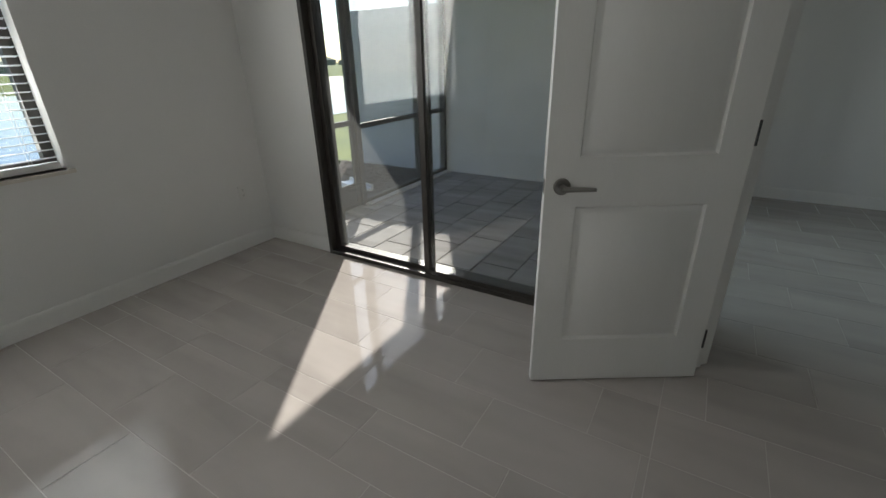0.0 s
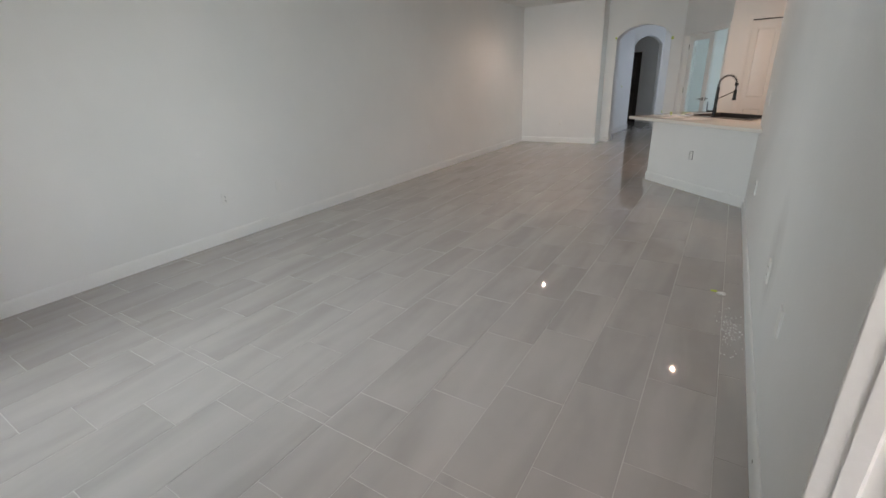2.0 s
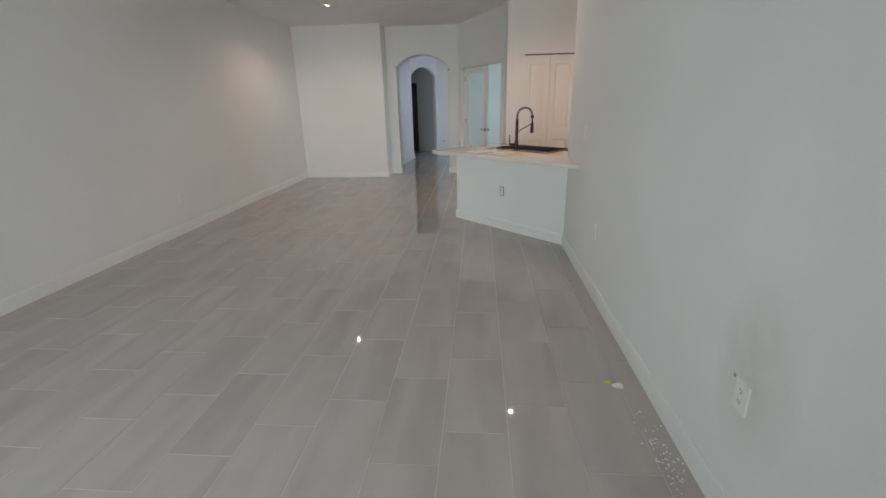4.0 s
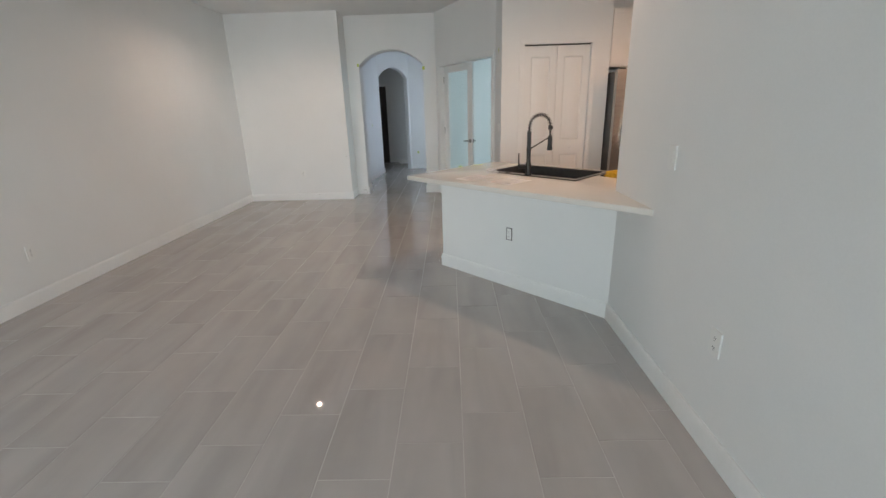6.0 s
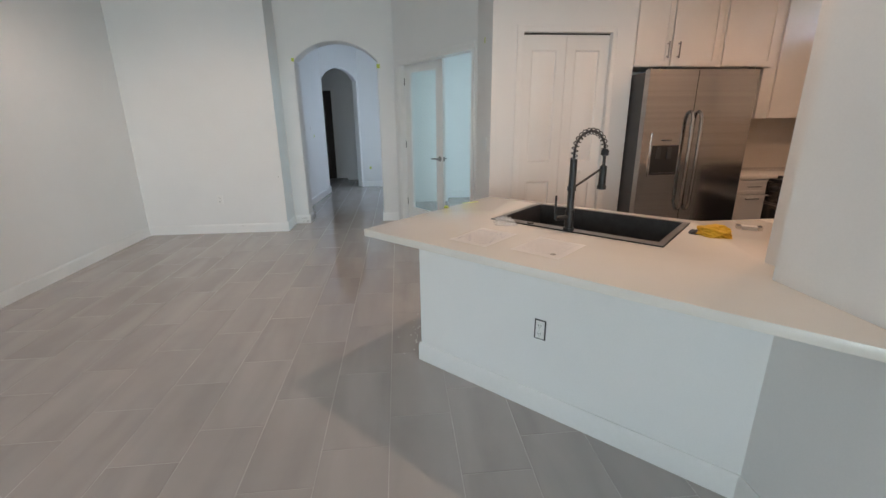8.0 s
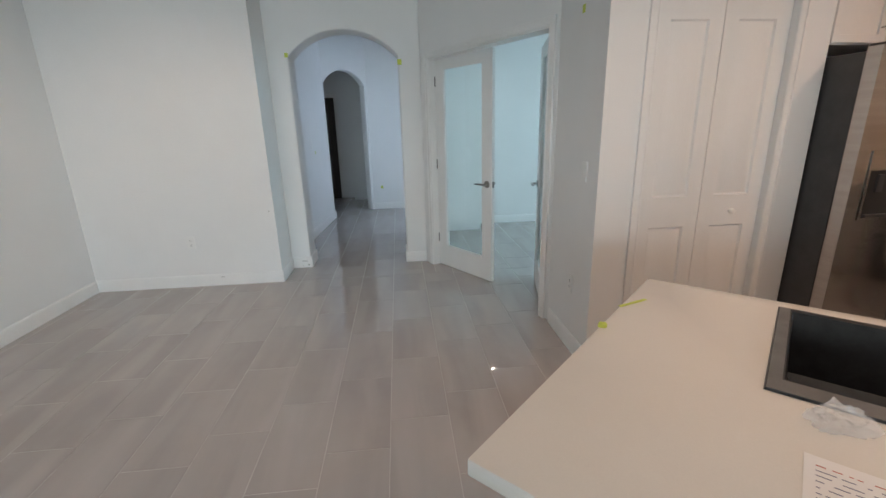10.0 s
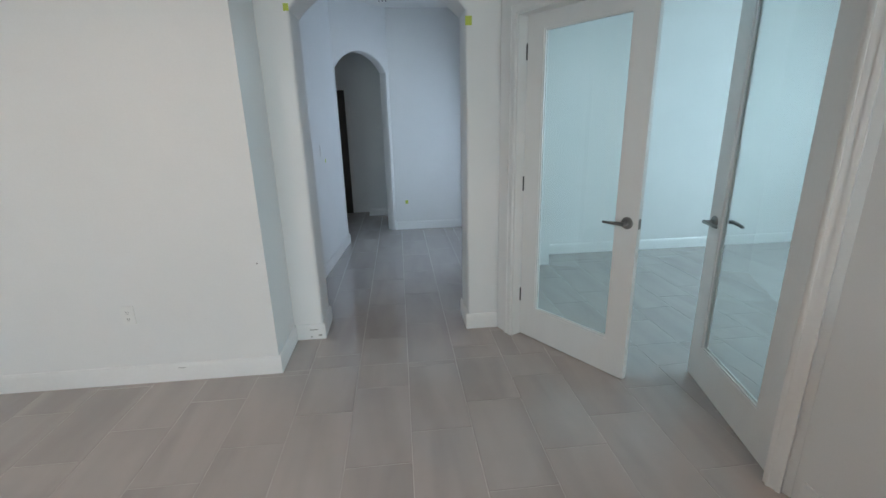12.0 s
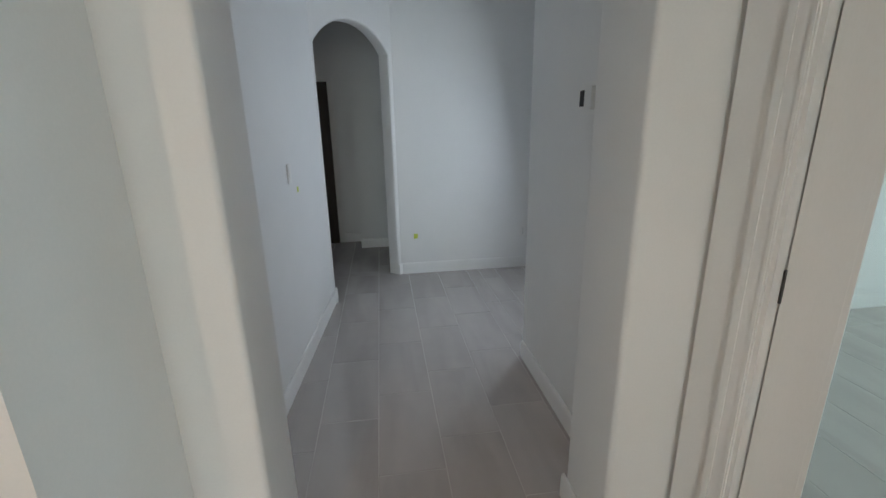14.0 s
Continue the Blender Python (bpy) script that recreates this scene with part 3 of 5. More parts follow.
slider("door_3", (-0.374, -1.63), (-0.374, -3.465), 2.30, "dark bronze sliding glass door to the screened porch", depth=-0.02, out=0.08)
slider("door_4", (-0.68, -0.93), (-3.29, -0.93), 2.39, "dark bronze sliding glass door of the living room", depth=0.13, panels=3)

# bedroom window with blinds
ob = thing("window_1", "dark framed window with white horizontal blinds", "window", pose(0.90, -4.175, 0.87), kind="structure")
bm = bmesh.new()
rails(bm, 0, 2.02, 0, 1.35, 0.055, -0.14, -0.08)
box(bm, 0.055, 1.965, -0.13, -0.09, 0.65, 0.70)
soften(bm, 0.002, 1)
part("window_frame", bm, BRONZE, ob, "dark bronze window frame")
for z0, z1 in ((0.05, 0.655), (0.695, 1.30)):
    bm = bmesh.new()
    box(bm, 0.05, 1.97, -0.113, -0.108, z0, z1)
    p = part("pane", bm, GLASS, ob)
    p.visible_shadow = False
part("window_sill", rounded_box(-0.03, 2.05, -0.12, 0.045, -0.022, 0.0, 0.006, 3), QUARTZ, ob, "pale stone window sill")
bl = thing("window_blind", "white horizontal slat blind hanging in the window", "blind", pose(0.92, -4.195, 0.88))
part("head_rail", rounded_box(0, 1.98, -0.03, 0.03, 1.285, 1.335, 0.004, 2), TRIM, bl)
part("bottom_rail", rounded_box(0, 1.98, -0.026, 0.026, 0.0, 0.034, 0.004, 2), TRIM, bl)
bm = bmesh.new()
rows = [[bm.verts.new((x, y, 0.0035 - 6.0 * y * y)) for x in (0, 1.98)] for y in (-0.025, -0.012, 0, 0.012, 0.025)]
low = [[bm.verts.new((v.co.x, v.co.y, v.co.z - 0.0025)) for v in r] for r in rows]
for r, q in zip(rows, rows[1:]):
    bm.faces.new((r[0], r[1], q[1], q[0]))
for r, q in zip(low, low[1:]):
    bm.faces.new((q[0], q[1], r[1], r[0]))
for i in (0, 1):
    for k in range(4):
        bm.faces.new((rows[k][i], rows[k + 1][i], low[k + 1][i], low[k][i]))
for k in (0, 4):
    bm.faces.new((rows[k][0], rows[k][1], low[k][1], low[k][0]))
SLAT = mesh_of("slat", bm, BLINDWHITE)
for k in range(28):
    s = new("slat", SLAT)
    s.parent, s.location, s.rotation_euler = bl, (0, 0, 0.06 + 0.0435 * k), (radians(5), 0, 0)
for x in (0.12, 0.70, 1.28, 1.86):
    bm = bmesh.new()
    for y in (-0.027, 0.027):
        tube(bm, [(x, y, 0.03), (x, y, 1.29)], 0.0012, 6)
    part("ladder_cord", bm, TRIM, bl)

ob = thing("window_2", "small high kitchen window above the cabinets", "window", Matrix.Translation((3.95, 7.65, 2.18)) @ Matrix.Rotation(radians(-90), 4, "Z"), kind="structure")
bm = bmesh.new()
rails(bm, 0, 0.6, 0, 0.37, 0.04, 0.08, 0.13)
soften(bm, 0.002, 1)
part("window_frame", bm, TRIM, ob)
bm = bmesh.new()
box(bm, 0.035, 0.565, 0.10, 0.105, 0.035, 0.335)
p = part("pane", bm, GLASS, ob)
p.visible_shadow = False

# ---------------------------------------------------------------- screened porch and outdoors
bm = bmesh.new()
box(bm, -3.38, -3.23, -4.15, -1.11, -0.1, 2.65)
structure("wall_porch", bm, STUCCO, "beige stucco end wall of the porch", "wall")
slab("porch_slab", -3.23, -0.45, -4.25, -1.11, -0.12, -0.035, MULCH, "concrete slab under the porch pavers", "floor")
slab("ceiling_porch", -3.38, -0.514, -4.28, -1.11, 2.6, 2.7, CEIL, "white porch ceiling with a deep eave", "ceiling")


def paver_cells(x0, x1, y0, y1):
    for r in range(int((y1 - y0) / 0.30) + 1):
        p, q = y0 + r * 0.30, min(y1, y0 + (r + 1) * 0.30)
        x = x0 - 0.22 * (r % 3)
        while x < x1:
            a, b = max(x0, x), min(x1, x + 0.61)
            if b - a > 0.02 and q - p > 0.02:
                yield a, b, p, q
            x += 0.61


porch = tagged(new("porch_floor"), "grey concrete paver floor of the porch", "floor", kind="structure")
sc = thing("screen_enclosure", "dark bronze aluminium screen frame of the porch", "screen enclosure", kind="structure")
for x in (-3.20, -2.60, -1.50, -0.55):
    part("post", rounded_box(x - 0.03, x + 0.03, -4.14, -4.07, -0.03, 2.6, 0.003, 1), BRONZE, sc)
for x0, x1 in ((-3.17, -2.63), (-2.57, -1.53)):
    for z in (0.80, 2.38):
        part("rail", rounded_box(x0, x1, -4.13, -4.08, z - 0.025, z + 0.025, 0.003, 1), BRONZE, sc)
    part("rail", rounded_box(x0, x1, -4.13, -4.08, -0.01, 0.04, 0.003, 1), BRONZE, sc)
for x0, x1 in ((-3.17, -2.63), (-2.57, -1.53)):
    for z0, z1 in ((0.04, 0.775), (0.825, 2.355)):
        bm = bmesh.new()
        box(bm, x0, x1, -4.106, -4.104, z0, z1)
        p = part("screen_pane", bm, SCREEN, sc, "fine dark insect screen")
        p.visible_shadow = False
part("curb", rounded_box(-3.2, -1.5, -4.07, -3.99, -0.035, 0.005, 0.006, 2), GROUT, sc, "pale concrete curb strip")
sd = thing("screen_door", "dark bronze screen door with kick plate standing shut", "screen door", pose(-1.47, -4.13, 0.0), kind="structure")
bm = bmesh.new()
rails(bm, 0, 0.88, -0.01, 2.1, 0.055, 0, 0.03)
box(bm, 0.055, 0.825, 0, 0.03, 0.82, 0.87)
soften(bm, 0.002, 1)
part("door_frame", bm, BRONZE, sd)
part("kick_plate", rounded_box(0.05, 0.83, 0.008, 0.02, 0.03, 0.24, 0.002, 1), BRONZE, sd)
bm = bmesh.new()
tube(bm, [(0.03, 0.03, 1.02), (0.03, 0.06, 1.03), (0.03, 0.065, 1.10), (0.03, 0.06, 1.17), (0.03, 0.03, 1.18)], 0.008, 8)
part("pull_handle", bm, BLACK, sd)
bm = bmesh.new()
box(bm, -3.80, -3.62, -6.15, -4.15, -0.3, 2.08)
soften(bm, 0.01, 2)
structure("wall_privacy", bm, STUCCO, "pale stucco privacy wall outside the porch", "wall")

bm = bmesh.new()
ring = [bm.verts.new((1500 * math.cos(a), 1500 * math.sin(a), -0.16)) for a in (2 * math.pi * k / 48 for k in range(48))]
bm.faces.new(ring)
structure("ground", bm, LAWN, "sunlit mown lawn reaching the horizon", "lawn")
bm = bmesh.new()
shore = [(-120, -13.2), (-60, -12.6), (-25, -12.0), (-8, -11.6), (8, -12.0), (25, -12.6), (80, -13.5), (80, -40), (30, -41), (-10, -39.5), (-60, -41.5), (-120, -40)]
bm.faces.new([bm.verts.new((x, y, -0.152)) for x, y in shore])
structure("water", bm, WATER, "calm pale blue lake", "lake")
bm = bmesh.new()
rng = random.Random(4)
for k in range(150):
    x, y = -300 + 4.0 * k + rng.uniform(-2, 2), -190 + rng.uniform(-12, 12)
    r = rng.uniform(2.0, 4.2)
    bmesh.ops.create_icosphere(bm, subdivisions=1, radius=r, matrix=Matrix.Translation((x, y, r * 0.4 - 0.2)) @ Matrix.Diagonal((rng.uniform(1, 2), 1, rng.uniform(0.5, 1.0), 1)))
tagged(new("far_trees", mesh_of("far_trees", bm, FARGREEN)), "low dark line of far trees", "trees", kind="stuff")
bm = bmesh.new()
bed = [(-3.62, -4.16), (-3.62, -6.4), (-2.9, -6.5), (-2.2, -6.0), (-1.95, -5.2), (-2.0, -4.16)]
bm.faces.new([bm.verts.new((x, y, -0.152)) for x, y in bed])
for k in range(260):
    x, y = rng.uniform(-3.6, -2.1), rng.uniform(-6.2, -4.1)
    box(bm, -0.03, 0.03, -0.012, 0.012, -0.004, 0.008, pose(x, y, -0.146, rng.uniform(-15, 15), rng.uniform(-15, 15), rng.uniform(0, 180)))
tagged(new("mulch_bed", mesh_of("mulch_bed", bm, MULCH)), "dark bark mulch bed beside the privacy wall", "mulch", kind="stuff")
sb = thing("splash_block", "white concrete splash block on the mulch", "splash block", pose(-2.35, -5.0, -0.15, 0, 0, 70))
bm = bmesh.new()
box(bm, -0.30, 0.30, -0.12, 0.12, 0, 0.03)
box(bm, -0.30, 0.30, -0.12, -0.09, 0.03, 0.07)
box(bm, -0.30, 0.30, 0.09, 0.12, 0.03, 0.07)
soften(bm, 0.004, 1)
part("block", bm, TRIM, sb)


def shrub(x, y, s):
    ob = thing("shrub", "small dark green leafy shrub in the mulch", "shrub", pose(x, y, -0.15))
    rs = random.Random(9)
    bm = bmesh.new()
    for k in range(7):
        a, t = rs.uniform(0, 6.28), rs.uniform(0.15, 0.5)
        tube(bm, [(0, 0, 0), (0.5 * t * s * math.cos(a), 0.5 * t * s * math.sin(a), 0.3 * s), (t * s * math.cos(a), t * s * math.sin(a), 0.62 * s)], [0.01, 0.007, 0.003], 6)
    part("stems", bm, MULCH, ob)
    bm = bmesh.new()
    for k in range(130):
        a, t, z = rs.uniform(0, 6.28), rs.uniform(0.05, 0.5), rs.uniform(0.15, 0.75)
        mm = pose(t * s * math.cos(a), t * s * math.sin(a), z * s, rs.uniform(-60, 60), rs.uniform(-60, 60), rs.uniform(0, 360))
        pts = [(0, -0.05, 0), (0.022, -0.01, 0.006), (0.012, 0.05, 0), (0, 0.075, -0.004), (-0.012, 0.05, 0), (-0.022, -0.01, 0.006)]
        bm.faces.new([bm.verts.new(mm @ (Vector(p) * s * 1.6)) for p in pts])
    part("leaves", bm, PLANT, ob)


shrub(-2.30, -5.55, 0.55)

# ---------------------------------------------------------------- living room
for y, lab in ((-0.03, "white wall plate low on the living room wall"), (2.455, "white cable plate low on the living room wall")):
    outlet(facing(-3.60, y, 0.435, 0), lab, blank=True)
outlet(facing(-3.60, 1.795, 0.442, 0), "white power outlet low on the living room wall")
outlet(facing(-3.60, 5.57, 0.43, 0), "white power outlet low on the living room wall")
outlet(facing(0.94, 1.89, 0.505, 180), "white power outlet with a scuffed surround")
outlet(facing(0.94, 1.27, 0.535, 180), "white blank plate low on the kitchen side wall", blank=True)
outlet(facing(0.94, 3.87, 0.50, 180), "white power outlet low on the kitchen side wall")
outlet(facing(0.94, 4.43, 1.20, 180), "white light switch on the kitchen side wall", switch=True)
outlet(facing(0.465, 7.99, 0.455, 180), "white power outlet low on the short wall")
outlet(facing(0.465, 7.88, 1.20, 180), "white light switch on the short wall", switch=True)
outlet(facing(-2.66, 9.653, 0.446, 270), "white power outlet low on the living room end wall")
outlet(facing(-0.15, -4.155, 0.46, 90), "white power outlet low on the bedroom wall")


def downlight(x, y, z=H):
    ob = thing("recessed_light", "white round recessed ceiling light, lit warm", "ceiling light", pose(x, y, z), group="recessed lights")
    bm = bmesh.new()
    for r0, r1, z0, z1 in ((0.028, 0.080, -0.012, -0.004),):
        ring = []
        for r, zz in ((r1, 0.0), (r1, z1), (r0 + 0.004, z0), (r0, z0 + 0.002), (r0, 0.0)):
            ring.append([bm.verts.new((r * math.cos(a), r * math.sin(a), zz)) for a in (2 * math.pi * k / 32 for k in range(32))])
        for p, q in zip(ring, ring[1:]):
            for k in range(32):
                bm.faces.new((p[k], p[(k + 1) % 32], q[(k + 1) % 32], q[k]))
    part("trim_ring", bm, TRIM, ob)
    bm = bmesh.new()
    bm.faces.new([bm.verts.new((0.028 * math.cos(a), 0.028 * math.sin(a), -0.004)) for a in (2 * math.pi * k / 32 for k in range(32))])
    part("lens", bm, LAMP, ob, "glowing warm white lens")


LAMP = material("lamp_lens", (0.9, 0.85, 0.8), 0.4)
bsdf(LAMP).inputs["Emission Color"].default_value = (1.0, 0.64, 0.36, 1)
bsdf(LAMP).inputs["Emission Strength"].default_value = 4.0
downlight(-2.27, 7.90)
downlight(0.52, 5.95)
# Unseen fitting, added to go with the kitchen fill.
downlight(2.55, 6.15)

bm = bmesh.new()
bm.faces.new([bm.verts.new((0.225 * math.cos(a), 0, 0.34 * math.sin(a))) for a in (2 * math.pi * k / 32 for k in range(32))])
ob = new("wall_stain", mesh_of("wall_stain", bm, STAIN))
ob.matrix_world = facing(0.9386, 1.86, 0.60, 180)
tagged(ob, "faint brown stain round the wall outlet", "stain", kind="structure")

# litter on the floor
rl = random.Random(12)
for name, cx, cy, sx, sy, count, lab in (("plaster_crumbs", 0.86, 2.13, 0.035, 0.13, 120, "white plaster crumbs scattered on the tiles"), ("plaster_crumbs", -0.24, 6.62, 0.05, 0.14, 40, "white plaster crumbs beside the kitchen bar")):
    bm = bmesh.new()
    for k in range(count):
        r = rl.uniform(0.0012, 0.0048)
        x, y = cx + rl.gauss(0, sx), cy + rl.gauss(0, sy)
        if x > 0.915:
            continue
        box(bm, -r, r, -r * 0.6, r * 0.6, 0, r * 0.8, pose(x, y, 0.0005, 0, 0, rl.uniform(0, 180)))
    tagged(new(name, mesh_of(name, bm, PLATE)), lab, "debris", kind="stuff")
for x, y, s, mat, lab in ((0.79, 2.62, 0.03, PAPER, "crumpled white paper scrap on the tiles"), (0.75, 2.655, 0.02, TAPE, "green tape scrap on the tiles")):
    bm = bmesh.new()
    bmesh.ops.create_icosphere(bm, subdivisions=2, radius=s, matrix=Matrix.Diagonal((1.0, 0.7, 0.3, 1)))
    for v in bm.verts:
        v.co += Vector((rl.uniform(-1, 1), rl.uniform(-1, 1), rl.uniform(-0.3, 0.3))) * s * 0.28
    low = min(v.co.z for v in bm.verts)
    tagged(new("scrap", mesh_of("scrap", bm, mat, pose(x, y, -low))), lab, "scrap")

# ---------------------------------------------------------------- kitchen bar
UV = Matrix.Translation((-0.531, 6.030, 0)) @ Matrix.Rotation(radians(-45), 4, "Z")
m, n = along((-0.240, 6.253), (1.0, 5.013))
bm = bmesh.new()
box(bm, 0, n, 0, 0.115, 0, 0.872)
soften(bm, 0.008, 3, lambda e: abs(e.verts[0].co.z - e.verts[1].co.z) > 0.5 and e.verts[0].co.x < 0.1)
structure("wall_bar", bm, WALL, "white painted half wall of the kitchen bar", "wall", m)
baseboard((-0.248, 6.261), (0.94, 5.073))
baseboard((-0.156, 6.337), (-0.244, 6.249))
cb = thing("base_cabinet", "white base cabinet behind the bar wall", "cabinet", UV)
part("body", rounded_box(0.26, 1.75, 0.43, 1.12, 0.1, 0.66, 0.002, 1), CABINET, cb)
part("plinth", rounded_box(0.28, 1.73, 0.43, 1.06, 0.0, 0.1, 0.002, 1), CABINET, cb)
part("side_panel", rounded_box(0.245, 0.26, 0.43, 1.13, 0.0, 0.872, 0.002, 1), CABINET, cb)
outlet(m @ pose(0.79, 0, 0.46, 0, 0, 180), "bare power outlet without cover plate in the bar wall", loose=True)

SU0, SU1, SV0, SV1 = 0.415, 1.272, 0.585, 1.105


def countertop(name, outer, hole, z0, z1, label):
    """A stone slab with the given outline and one hole."""
    bm = bmesh.new()
    edges = []
    for loop in (outer, hole):
        vs = [bm.verts.new((x, y, z1)) for x, y in loop]
        edges += [bm.edges.new((vs[k], vs[(k + 1) % len(vs)])) for k in range(len(vs))] if vs else []
    bmesh.ops.triangle_fill(bm, use_beauty=True, use_dissolve=True, edges=edges)
    geo = bmesh.ops.extrude_face_region(bm, geom=list(bm.faces))
    for v in geo["geom"]:
        if isinstance(v, bmesh.types.BMVert):
            v.co.z = z0
    bmesh.ops.recalc_face_normals(bm, faces=bm.faces)
    soften(bm, 0.004, 2)
    ob = thing(name, label, "countertop")
    part("slab", bm, QUARTZ, ob)
    return ob


uv = lambda u, v: tuple((UV @ Vector((u, v, 0)))[:2])
ct = countertop("countertop", [uv(0, 0), (0.939, 4.560), (0.939, 5.133), (1.062, 5.133), (1.062, 5.302), (1.60, 5.302), (1.60, 5.965), (1.255, 5.965), uv(0, 1.17)],
           [uv(SU0, SV0), uv(SU0, SV1), uv(SU1, SV1), uv(SU1, SV0)], 0.872, 0.910, "cream quartz bar countertop with an overhang")
part("slab", rounded_box(1.6008, 3.94, 5.302, 5.965, 0.872, 0.910, 0.003, 2), QUARTZ, ct)
lb = thing("base_cabinet", "white base cabinet under the side counter", "cabinet")
part("body", rounded_box(1.76, 3.94, 5.302, 5.93, 0.1, 0.872, 0.002, 1), CABINET, lb)
part("plinth", rounded_box(1.76, 3.94, 5.302, 5.87, 0.0, 0.1, 0.002, 1), CABINET, lb)

sk = thing("kitchen_sink", "black composite drop-in sink with a wide rim", "sink", UV)
bm = bmesh.new()
R0, R1, R2, R3 = 0.401, 1.286, 0.571, 1.119
rims = [(R0, R1, R2, R3, 0.911), (R0 + 0.002, R1 - 0.002, R2 + 0.002, R3 - 0.002, 0.916), (R0 + 0.035, R1 - 0.035, R2 + 0.062, R3 - 0.028, 0.916), (R0 + 0.039, R1 - 0.039, R2 + 0.066, R3 - 0.032, 0.908),
        (R0 + 0.045, R1 - 0.045, R2 + 0.072, R3 - 0.038, 0.72), (R0 + 0.075, R1 - 0.075, R2 + 0.1, R3 - 0.066, 0.69)]
rings = [[bm.verts.new(p) for p in ((a, c, z), (b, c, z), (b, d, z), (a, d, z))] for a, b, c, d, z in rims]
for p, q in zip(rings, rings[1:]):
    for k in range(4):
        bm.faces.new((p[k], p[(k + 1) % 4], q[(k + 1) % 4], q[k]))
bm.faces.new(rings[-1])
part("bowl", bm, SINK, sk)
bm = bmesh.new()
box(bm, R0 + 0.004, R1 - 0.004, R2 + 0.004, R2 + 0.058, 0.9162, 0.9172)
box(bm, R0 + 0.004, R0 + 0.031, R2 + 0.058, R3 - 0.004, 0.9162, 0.9172)
box(bm, R1 - 0.031, R1 - 0.004, R2 + 0.058, R3 - 0.004, 0.9162, 0.9172)
part("rim_face", bm, GREYRIM, sk, "grey brushed rim of the sink")
bm = bmesh.new()
tube(bm, [(0.84, 0.86, 0.692), (0.84, 0.86, 0.698)], 0.055, 24)
part("drain", bm, STEEL, sk, "round steel drain strainer")
bm = bmesh.new()
tube(bm, [(0.63, 0.602, 0.917), (0.63, 0.602, 0.922)], [0.020, 0.018], 18)
part("hole_cap", bm, BLACK, sk, "black round cap in the rim")

fc = thing("kitchen_faucet", "matt black spring faucet with a pull-down spray", "faucet", Matrix.Translation((0.484, 5.848, 0.9172)) @ Matrix.Rotation(radians(20), 4, "Z"))
bm = bmesh.new()
tube(bm, [(0, 0, 0), (0, 0, 0.012), (0, 0, 0.014), (0, 0, 0.10), (0, 0, 0.105), (0, 0, 0.345)], [0.027, 0.027, 0.022, 0.022, 0.0165, 0.0165], 20)
part("body", bm, BLACK, fc)
arc = [(0, 0, 0.345), (0, 0, 0.37)] + [(0.095 - 0.095 * math.cos(a), 0, 0.375 + 0.095 * math.sin(a)) for a in (math.pi * k / 20 for k in range(1, 19))] + [(0.192, 0, 0.36)]
bm = bmesh.new()
tube(bm, arc, 0.0055, 10)
part("hose", bm, BLACK, fc)
bm = bmesh.new()
helix, turns = [], 15
steps = turns * 10
lens = [0.0]
for a, b in zip(arc, arc[1:]):
    lens.append(lens[-1] + (Vector(b) - Vector(a)).length)
for k in range(steps + 1):
    s = lens[-1] * k / steps
    j = max(i for i in range(len(arc) - 1) if lens[i] <= s + 1e-9)
    t = (s - lens[j]) / (lens[j + 1] - lens[j])
    p = Vector(arc[j]).lerp(Vector(arc[j + 1]), t)
    way = (Vector(arc[j + 1]) - Vector(arc[j])).normalized()
    side = Vector((0, 1, 0))
    nor = way.cross(side)
    an = 2 * math.pi * turns * k / steps
    helix.append(p + 0.0145 * (math.cos(an) * side + math.sin(an) * nor))
tube(bm, helix, 0.0026, 6)
part("spring", bm, BLACK, fc, "coiled black spring")
bm = bmesh.new()
tube(bm, [(0.192, 0, 0.385), (0.192, 0, 0.375), (0.192, 0, 0.355), (0.192, 0, 0.35)], [0.012, 0.019, 0.019, 0.010], 16)
tube(bm, [(0.192, 0, 0.35), (0.192, 0, 0.30)], 0.008, 10)
tube(bm, [(0.192, 0, 0.305), (0.192, 0, 0.30), (0.192, 0, 0.21), (0.192, 0, 0.205), (0.192, 0, 0.188)], [0.012, 0.017, 0.018, 0.022, 0.022], 16)
part("spray_head", bm, BLACK, fc)
bm = bmesh.new()
tube(bm, [(0, 0, 0.205), (0.06, 0, 0.232), (0.17, 0, 0.285), (0.192, 0, 0.29)], 0.0055, 8)
tube(bm, [(0, 0, 0.195), (0, 0, 0.215)], 0.0205, 16)
part("holder_arm", bm, BLACK, fc)
bm = bmesh.new()
tube(bm, [(-0.02, 0, 0.065), (-0.085, 0.0, 0.068)], 0.012, 10)
tube(bm, [(-0.085, 0.0, 0.060), (-0.09, 0.0, 0.12), (-0.09, 0.0, 0.178)], [0.007, 0.006, 0.005], 10)
part("lever", bm, BLACK, fc)


